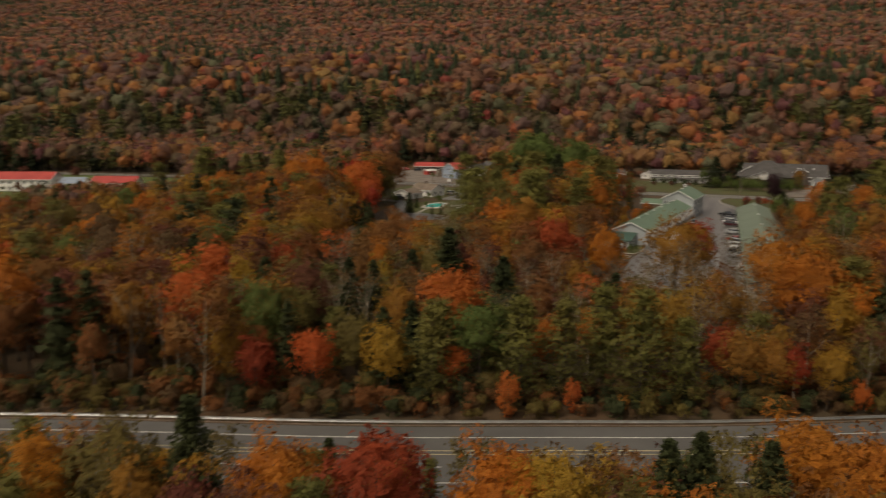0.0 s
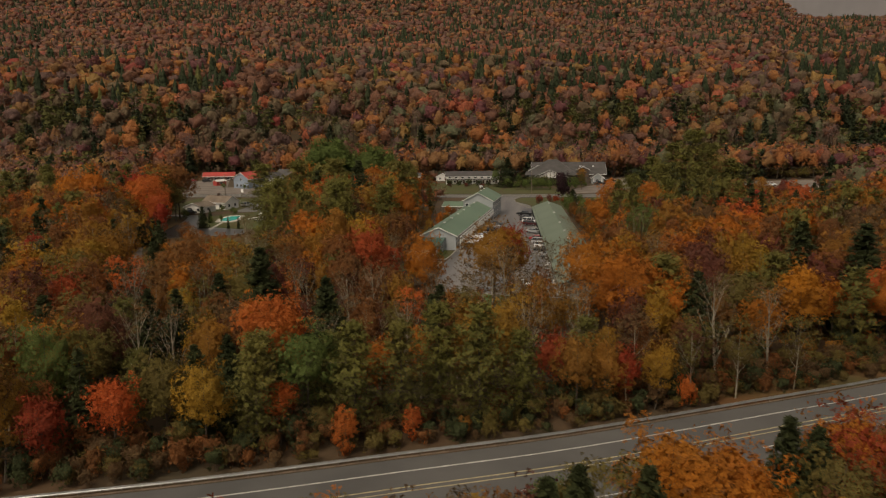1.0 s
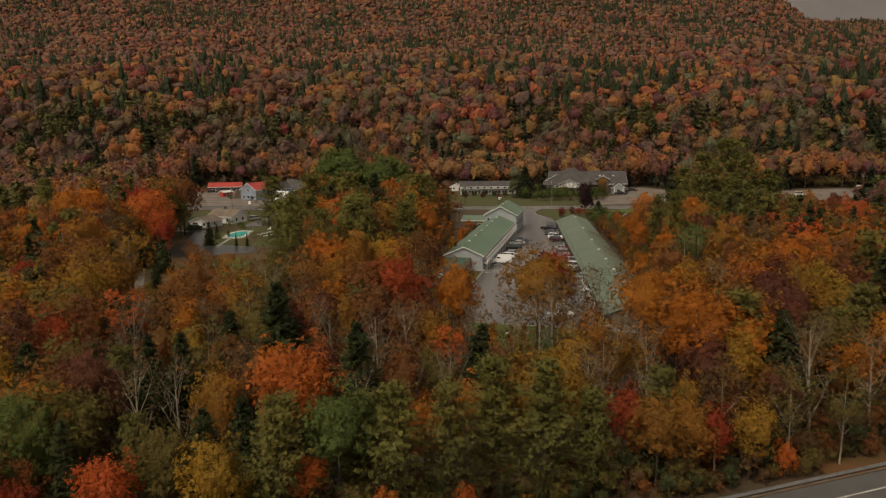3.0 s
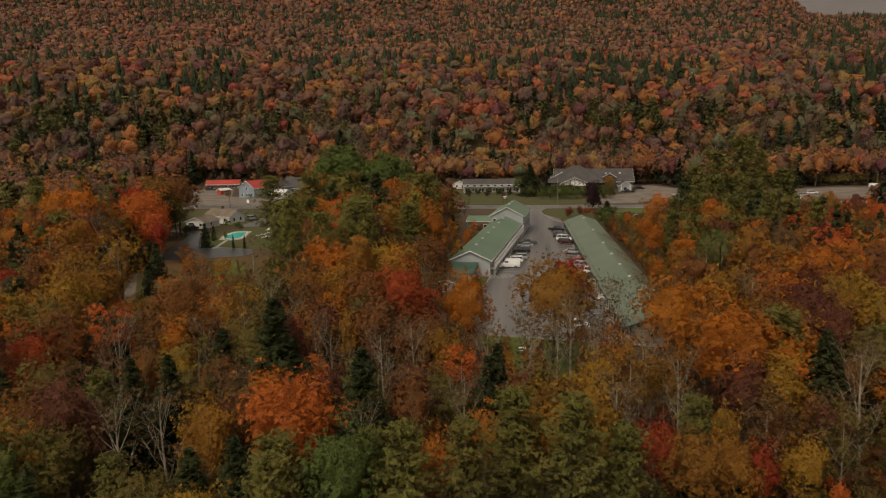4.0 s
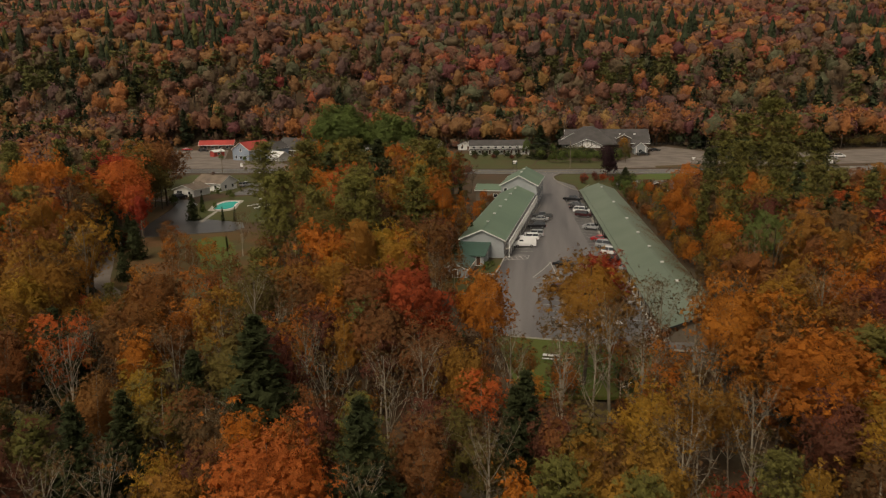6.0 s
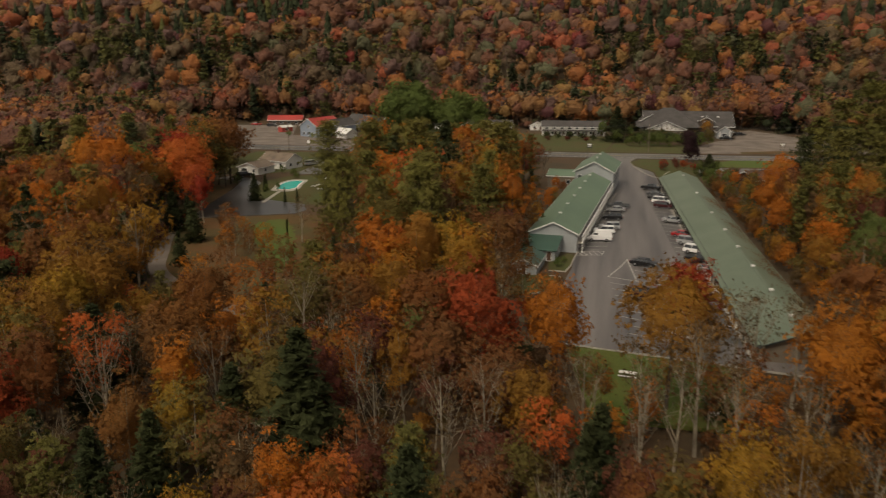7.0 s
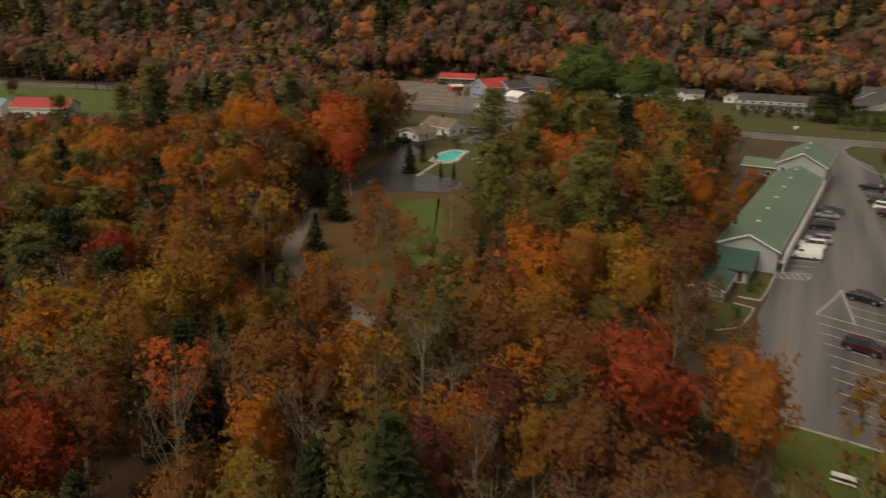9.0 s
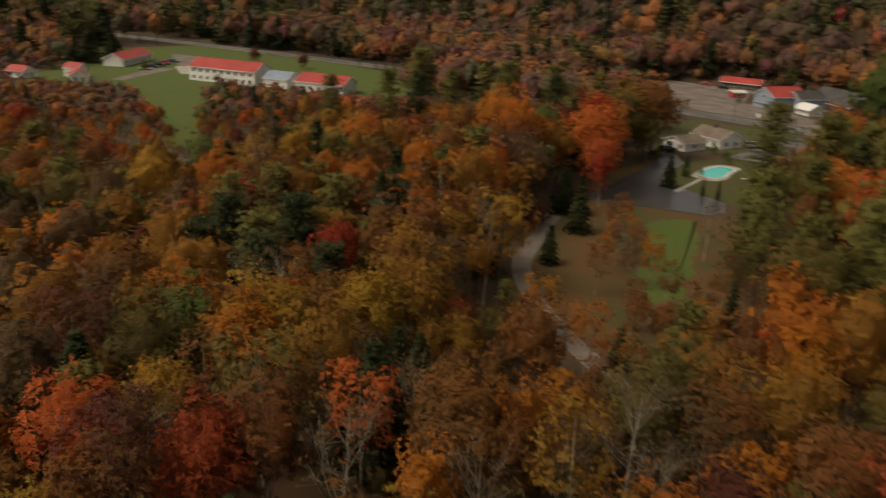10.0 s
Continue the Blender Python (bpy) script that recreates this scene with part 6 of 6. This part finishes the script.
    grove("bush", "green", [(-110, 93, 3), (-116, 97, 3.2), (-107, 88, 2.6), (-104, 66, 3, 0.7), (-106, 62, 3, 0.7)])
    grove("round", "crimson", [(-7.5, -170, 15, 1.25), (41.4, -149.6, 15, 1.1)])
    grove("spruce", "spruce", [(-24, -173.2, 16, 0.9), (14.3, -162.7, 14.3, 0.9), (16.6, -162, 14.8, 0.9), (21.8, -160.5, 14.3), (34.8, -150.2, 14.8, 0.9), (36.8, -151.3, 14.3)])
    grove("round", "orange", [(24.1, -153.2, 15, 1.2), (27.5, -157.5, 15), (40, -147, 15), (1.7, -167.5, 14.5, 1.1), (-17, -172, 13.5, 1.2), (31, -156, 14)])
    grove("round", "gold", [(6.4, -167, 14.8, 1.1)])
    grove("round", "olive", [(38.4, -154, 14), (12, -165, 13, 1.1), (20, -164, 13.5), (-30, -177, 15)])
    grove("open", "olive", [(18.2, -158.5, 15)])
    grove("open", "rust", [(11.4, -161, 12.5), (-34, -174, 12.5), (9, -163, 12)])
    grove("round", "green", [(-46, -130.5, 17)])
    grove("bush", "green", [(-13.4, -3.4, 2.4), (-14.6, -15.5, 2.2), (-12.4, 0.4, 1.6), (-14, -19, 2)])
    grove("open", "rust", [(-17.5, -28, 10, 1.1), (-21, -33, 12, 1.2), (-23, -18, 11)])
    grove("round", "orange", [(-8, -166, 9), (-2, -164, 8), (9, -158, 8), (29, -150, 10, 1.2), (33, -146, 8), (15, -156, 7)])
    grove("round", "amber", [(-13, -170, 10, 1.2), (-40, -182, 12, 1.2), (4, -162, 8), (-48, -186, 12, 1.2)])
    grove("open", "orange", [(13, -158, 10), (-20, -168, 10), (-27, -172, 10), (31, -153, 11)])
    grove("spruce", "spruce", [(18.5, -155.5, 9)])
    grove("open", "olive", [(-44, -177, 11.5), (-26, -167, 10.5), (-3, -160, 10.5), (17, -152, 10), (38, -144, 10)])
    grove("open", "brown", [(-36, -171, 10.5), (-12, -164, 10), (7, -157, 10), (26, -148, 9.5), (-52, -181, 12)])
    grove("open", "rust", [(31, -63, 14, 1.1), (26, -70, 14)])
    grove("round", "olive", [(-125, 60, 22, 1.1), (-131, 66, 20)])
    grove("bush", "olive", [(112 + 9 * k, 266 + 0.9 * k, 5.5 + (k * 37 % 5) * 0.6, 1.7) for k in range(15)])
    grove("bush", "brown", [(116 + 9 * k, 269 + 0.9 * k, 6 + (k * 23 % 5) * 0.6, 1.7) for k in range(14)])
    grove("round", "rust", [(-124, 74.7, 23.5, 1.15), (-137, 100, 15)])
    grove("bush", "green", [(25.4, 91.8, 8, 0.9)] + [(2 + 4.2 * k, 197.5 + 0.5 * k, 5.2 + (k * 29 % 4) * 0.5, 1.1) for k in range(8)])
    grove("bush", "olive", [(3 + 4.6 * k, 224 + (k * 17 % 5), 3.8 + (k * 29 % 4) * 0.5, 1.6) for k in range(7)])
    grove("bush", "spruce", [(5 + 4.8 * k, 219 + (k * 13 % 4), 4.2 + (k * 31 % 4) * 0.5, 1.6) for k in range(6)])
    grove("round", "amber", [(35.5, 222, 10.5, 1.0)])
    grove("bush", "spruce", [(-14 - 5.5 * k, 215 + (k * 11 % 5), 3.2 + (k * 7 % 3) * 0.6, 1.3) for k in range(5)])
    grove("bush", "maroon", [(-17 - 9 * k, 210 + (k * 5 % 3), 2.6, 1.4) for k in range(3)])
    grove("spruce", "spruce", [(122, 117, 10.5, 1.2), (-103.5, 12, 8.5)])
    grove("round", "flame", [(103, 88, 12, 1.2)])
    for k in range(28):
        y = -42 + 4.9 * k
        grove("bush", ("rust", "olive", "amber", "orange", "brown")[k * 7 % 5], [(30.2 - 0.0507 * y + (k * 13 % 5) * 0.35, y, 4 + (k * 31 % 7) * 0.45, 0.9)])
    grove("pine", "spruce", [(52, 98, 17, 1.1), (62, 100, 20, 1.1), (92, 116, 19, 1.1), (-94, -72, 16.5, 1.2), (-106, -74, 16, 1.2), (-88, -66, 15, 1.1), (-103, -60, 17, 1.2), (-112, -66, 16, 1.1), (-43, 30, 21, 1.1)])
    grove("pine", "pine", [(-46, -20, 20.5, 0.85), (-57, -7, 23, 0.85), (-62, -1, 21, 0.8), (-36, -18, 20, 0.75), (-32, 26, 20, 0.75), (-37, 90, 21, 0.8), (-33, 74, 20, 0.72), (-42, 80, 22, 0.8), (-31, 104, 15, 0.75), (-48, 100, 19, 0.85), (-58, 108, 18, 0.85), (-70, 112, 17, 0.85), (-182, 28, 21, 0.95), (-173, 44, 21, 0.9), (-190, 14, 19, 0.95), (-174, 70, 22, 0.95), (-161, 77, 22, 0.9), (-149, 84, 21, 0.9), (-166, 58, 20, 0.9), (-184, 84, 21, 0.95)])
    grove("pine", "spruce", [(-178, 36, 20, 0.9), (-155, 70, 20, 0.85), (-140, 82, 20, 0.8)])
    grove("round", "olive", [(-122.5, 68, 14, 1.2), (-127, 72, 16)])
    grove("bush", "green", [(-158, 203, 3.4), (-145, 199, 3), (-121, 73, 4, 1.2)])
    grove("round", "amber", [(4.6, -66, 19.5, 1.2)])
    grove("round", "plum", [(23.5, 154.0, 13.5, 1.0)])
    grove("bush", "plum", [(23.5, 153.2, 10, 0.8), (24.3, 154.8, 8, 0.9)])
    grove("bush", "plum", [(-104.5, -3, 4.5, 1.2)])
    grove("open", "orange", [(-84, 1, 7), (-80, -15, 8), (-75, -7, 7.5), (-91, 9, 7)])

# ---- planting ----
NEAR = near_shapes()
MADE = {}
WORDS = {"rust": "rust-brown", "orange": "bright orange", "flame": "flame-orange", "crimson": "crimson red", "maroon": "dull maroon", "plum": "dark plum", "gold": "golden yellow", "amber": "amber", "olive": "olive-green", "brown": "thin brown", "green": "green", "pine": "grey-green", "spruce": "dark green"}
FORMS = {"round": ("maple_tree", "broad maple with {} autumn leaves", "tree"), "tall": ("birch_tree", "slender tree with {} autumn leaves", "tree"), "open": ("ash_tree", "open-crowned tree with {} leaves and visible limbs", "tree"), "bare": ("bare_tree", "nearly bare pale-limbed tree with {} leaves", "tree"), "bush": ("shrub", "low shrub with {} leaves", "shrub"), "spruce": ("spruce_tree", "dense {} spruce tree", "conifer"), "pine": ("white_pine", "tall {} white pine with layered branches", "conifer"), "cone": ("cone_spruce", "small {} cone-shaped ornamental spruce", "conifer"), "willow": ("willow_tree", "huge spreading {} willow tree", "tree")}
SIZE = {"round": 17, "tall": 18, "open": 17, "bare": 16, "bush": 7, "spruce": 15, "pine": 18, "cone": 6.5, "willow": 25}


def plant(shape, colour, x, y, height, turn=0.0, variant=0, wide=1.0):
    """A tree as a thing: wood and crown are its parts; alike trees share their meshes."""
    variant %= len(NEAR[shape])
    key = shape, colour, variant
    if key not in MADE:
        (wv, wf), leaves = NEAR[shape][variant]
        bark = PALE_BARK if shape in ("bare", "tall", "open") else BARK
        lv, lf, ln = leaves if isinstance(leaves, tuple) else leaf_mesh(leaves)
        crown = mesh_of("crown", lv, lf.tolist(), LEAVES[colour])
        crown.polygons.foreach_set("use_smooth", [True] * len(lf))
        give_normals(crown, ln)
        MADE[key] = mesh_of("trunk", wv, wf, bark), crown
    name, words, category = FORMS[shape]
    s = height / SIZE[shape]
    wide *= 1.25 if shape == "spruce" else 1.0
    ob = thing(name, (x, y, float(land(x, y)) - 0.05), turn, words.format(WORDS[colour]), category, "trees of the valley")
    ob.scale = (s * wide, s * wide, s)
    for part_name, me in zip(("trunk", "crown"), MADE[key]):
        new(part_name, me).parent = ob
    return ob


PLACED = []


def grove(shape, colour, rows):
    for k, (x, y, height, *wide) in enumerate(rows):
        plant(shape, colour, x, y, height, (x * 37 + y * 91) % 360, int(abs(x) + abs(y)) % 4, wide[0] if wide else 1.0)
        PLACED.append((x, y, 0.22 * height))


LANDMARKS()

rng = np.random.default_rng(7)
ROOM = [(x, y, r) for x, y, r in PLACED]


def free(x, y, r=2.2):
    return all((x - a) ** 2 + (y - b) ** 2 > (r + 0.55 * c) ** 2 for a, b, c in ROOM)


def shrink(shape, h):
    return h / SIZE[shape]


near_count, valley, foot, slope = 0, [], [], []
for x, y in scatter(rng, -430, 330, -330, 330, 5.4):
    if y < max(-275, min(-190 + 0.33 * (-12 - x), -285 + 0.81 * (20 - x))) or x > 75 + 0.42 * (y + 218):
        continue
    d = y - 0.25 * min(x, 0) - 0.1 * max(x, 0)
    if d > 325 or open_ground(x, y) or not free(x, y):
        continue
    belt = -128 < y < -92 and -60 < x < 70
    hedgerow = -170 < x < -78 and -60 < y < 60
    stand = -78 < x < -16 and -5 < y < 125
    shape, colour = pick(rng, x, y, 0.30 if belt else 0.38 if stand else 0.14, tone=0.05 if x > 22 and y > -60 else 0.0)
    if stand and shape == "spruce" and rng.uniform() < 0.6:
        shape, colour = "pine", "pine"
    height = rng.uniform(12.0, 18.5) * (0.85 if belt else 1.25 if stand and x < -32 else 1.12 if y > -50 else 1.0)
    if belt and rng.uniform() < 0.35 and shape in ("round", "tall"):
        colour = rng.choice(["olive", "gold", "amber"])
    if (stand or hedgerow) and rng.uniform() < (0.45 if stand else 0.3) and shape in ("round", "tall", "open"):
        colour = rng.choice(["gold", "amber", "orange"])
    if -95 < x < 30 and -95 < y < -40 and shape in ("round", "tall") and rng.uniform() < 0.42:
        shape, colour = "open", str(rng.choice(["rust", "amber", "orange", "brown", "rust"]))
    if -62 < x < -14 and -76 < y < -38 and shape in ("pine", "spruce"):
        shape, colour = "open", str(rng.choice(["rust", "amber", "brown"]))
    if 4 < x < 26 and -92 < y < -58 and shape != "bare":
        shape, colour, height = ("bare", "brown", 14.0) if rng.uniform() < 0.5 else ("open", str(rng.choice(["orange", "amber"])), 11.0)
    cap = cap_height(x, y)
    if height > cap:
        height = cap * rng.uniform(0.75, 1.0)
    if height < 2.5:
        continue
    turn, variant = rng.uniform(0, math.tau), int(rng.integers(0, 12))
    if (-95 < x < 55 and -132 < y < -52 or -60 < x < 60 and -182 < y < -138) and near_count < 390:
        if height < 7.5 and shape in ("round", "tall", "open"):
            shape = "bush"
        plant(shape, colour, x, y, height, math.degrees(turn), variant, rng.uniform(0.9, 1.2))
        near_count += 1
    elif math.hypot(x + 5, y + 130) > 250:
        if height < 7.5 and shape in ("round", "tall", "open"):
            shape = "bush"
        foot.append((x, y, float(land(x, y)) - 0.05, shrink(shape, height), turn, shape, variant, colour))
    else:
        valley.append((x, y, float(land(x, y)) - 0.05, shrink(shape, height), turn, shape, variant, colour))


# undergrowth of the wood below the car park
for x, y in scatter(rng, -110, 70, -136, -50, 4.6):
    if not open_ground(x, y) and rng.uniform() < 0.8:
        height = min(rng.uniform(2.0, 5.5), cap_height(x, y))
        if height > 1.2:
            valley.append((x, y, float(land(x, y)) - 0.1, height / 7, rng.uniform(0, 6), "bush", int(rng.integers(0, 4)), str(rng.choice(["olive", "brown", "rust", "spruce", "brown", "amber"]))))
# shrubs that close the wood's edge along the highway
for p in HIGHWAY_LINE:
    for k in range(15):
        off, x = rng.uniform(0.6, 9.0), p[0] + rng.uniform(-2.5, 2.5)
        y = p[1] + off * 1.12 + 0.52 * (x - p[0])
        if -140 < x < 80:
            colour = rng.choice(["olive", "rust", "brown", "spruce", "olive", "brown", "spruce", "rust"])
            valley.append((x, y, float(land(x, y)) - 0.1, rng.uniform(0.28, 0.45 + 0.055 * off), rng.uniform(0, 6), "bush", int(rng.integers(0, 4)), colour))
woods("valley_woods", mid_shapes(), valley, "mixed autumn woodland of orange, olive and dark green trees", LEAVES)

for x, y in scatter(rng, -440, 300, 180, 330, 4.5):
    d = y - 0.25 * min(x, 0) - 0.1 * max(x, 0)
    if 262 < d < 330 and not open_ground(x, y) and rng.uniform() < 0.75:
        foot.append((x, y, float(land(x, y)) - 0.1, rng.uniform(0.5, 1.25), rng.uniform(0, 6), "bush", int(rng.integers(0, 6)), rng.choice(["olive", "green", "spruce", "brown", "rust", "olive", "amber"])))
for x, y in scatter(rng, -1000, 460, -20, 760, 10.2):
    d = y - 0.25 * min(x, 0) - 0.1 * max(x, 0)
    if d < 325 and -430 < x < 330 or d > 760 or x > 30 + 0.42 * (y + 218) or y < -150 + 0.33 * (-12 - x) or inside(CLEARINGS[8], x, y) or gap_from_line(ROUTE_LINE[::2], x, y) < 14:
        continue
    if d < 430 and math.hypot(x + 5, y + 160) < 640:
        shape, colour = pick(rng, x, y, 0.42, 0.3, -0.22 if x < -130 or x > 110 else 0.0)
        u = rng.uniform()
        if u < 0.30 and shape in ("round", "tall", "open"):
            shape, colour = (shape, str(rng.choice(["olive", "green", "olive"]))) if u < 0.20 else ("pine", "pine")
        foot.append((x, y, float(land(x, y)) - 0.1, shrink(shape, rng.uniform(15, 24)), rng.uniform(0, math.tau), shape, int(rng.integers(0, 12)), colour))
        continue
    shape, colour = pick(rng, x, y, 0.30, 0.7)
    colour = "spruce" if colour == "pine" and rng.uniform() < 0.8 else colour
    shape = "spruce" if colour in ("pine", "spruce") else "low" if d < 470 else "tall" if shape == "tall" else "round"
    slope.append((x, y, float(land(x, y)) - 1.0, rng.uniform(0.75, 1.5) * (1.1 if colour == "spruce" else 1.0), rng.uniform(0, math.tau), shape, int(rng.integers(0, 12)), colour))
woods("foot_woods", foot_shapes(), foot, "mixed autumn woodland at the foot of the hill", HAZED_SLOPE_LEAVES)
woods("hillside_woods", far_shapes(4, 9, 8, 20, 1.1), slope, "autumn woodland covering the hillside", HAZED_SLOPE_LEAVES)

ridge = []
for k, (y0, y1, gap) in enumerate(((300, 1100, 11.2), (1100, 1900, 14.6), (1900, 3500, 22.0))):
    for x, y in scatter(rng, (-1500, -2700, -3600)[k], 1500, y0, y1, gap):
        d = y - 0.25 * min(x, 0) - 0.1 * max(x, 0)
        if d < 755 or not -1.34 * (y + 230) < x < 30 + 0.43 * (y + 218) or d > 3700:
            continue
        shape, colour = pick(rng, x, y, 0.28, 0.9)
        colour = "spruce" if colour == "pine" else colour
        shape = "spruce" if colour == "spruce" else "round"
        ridge.append((x, y, float(land(x, y)), rng.uniform(0.65, 1.25) * (1.2, 1.42, 1.9)[k], rng.uniform(0, math.tau), shape, int(rng.integers(0, 12)), colour))
woods("ridge_woods", far_shapes(2, 6, 4, 2, 1.8), ridge, "autumn woodland on the far hillside up to the ridge", HAZED_RIDGE_LEAVES)
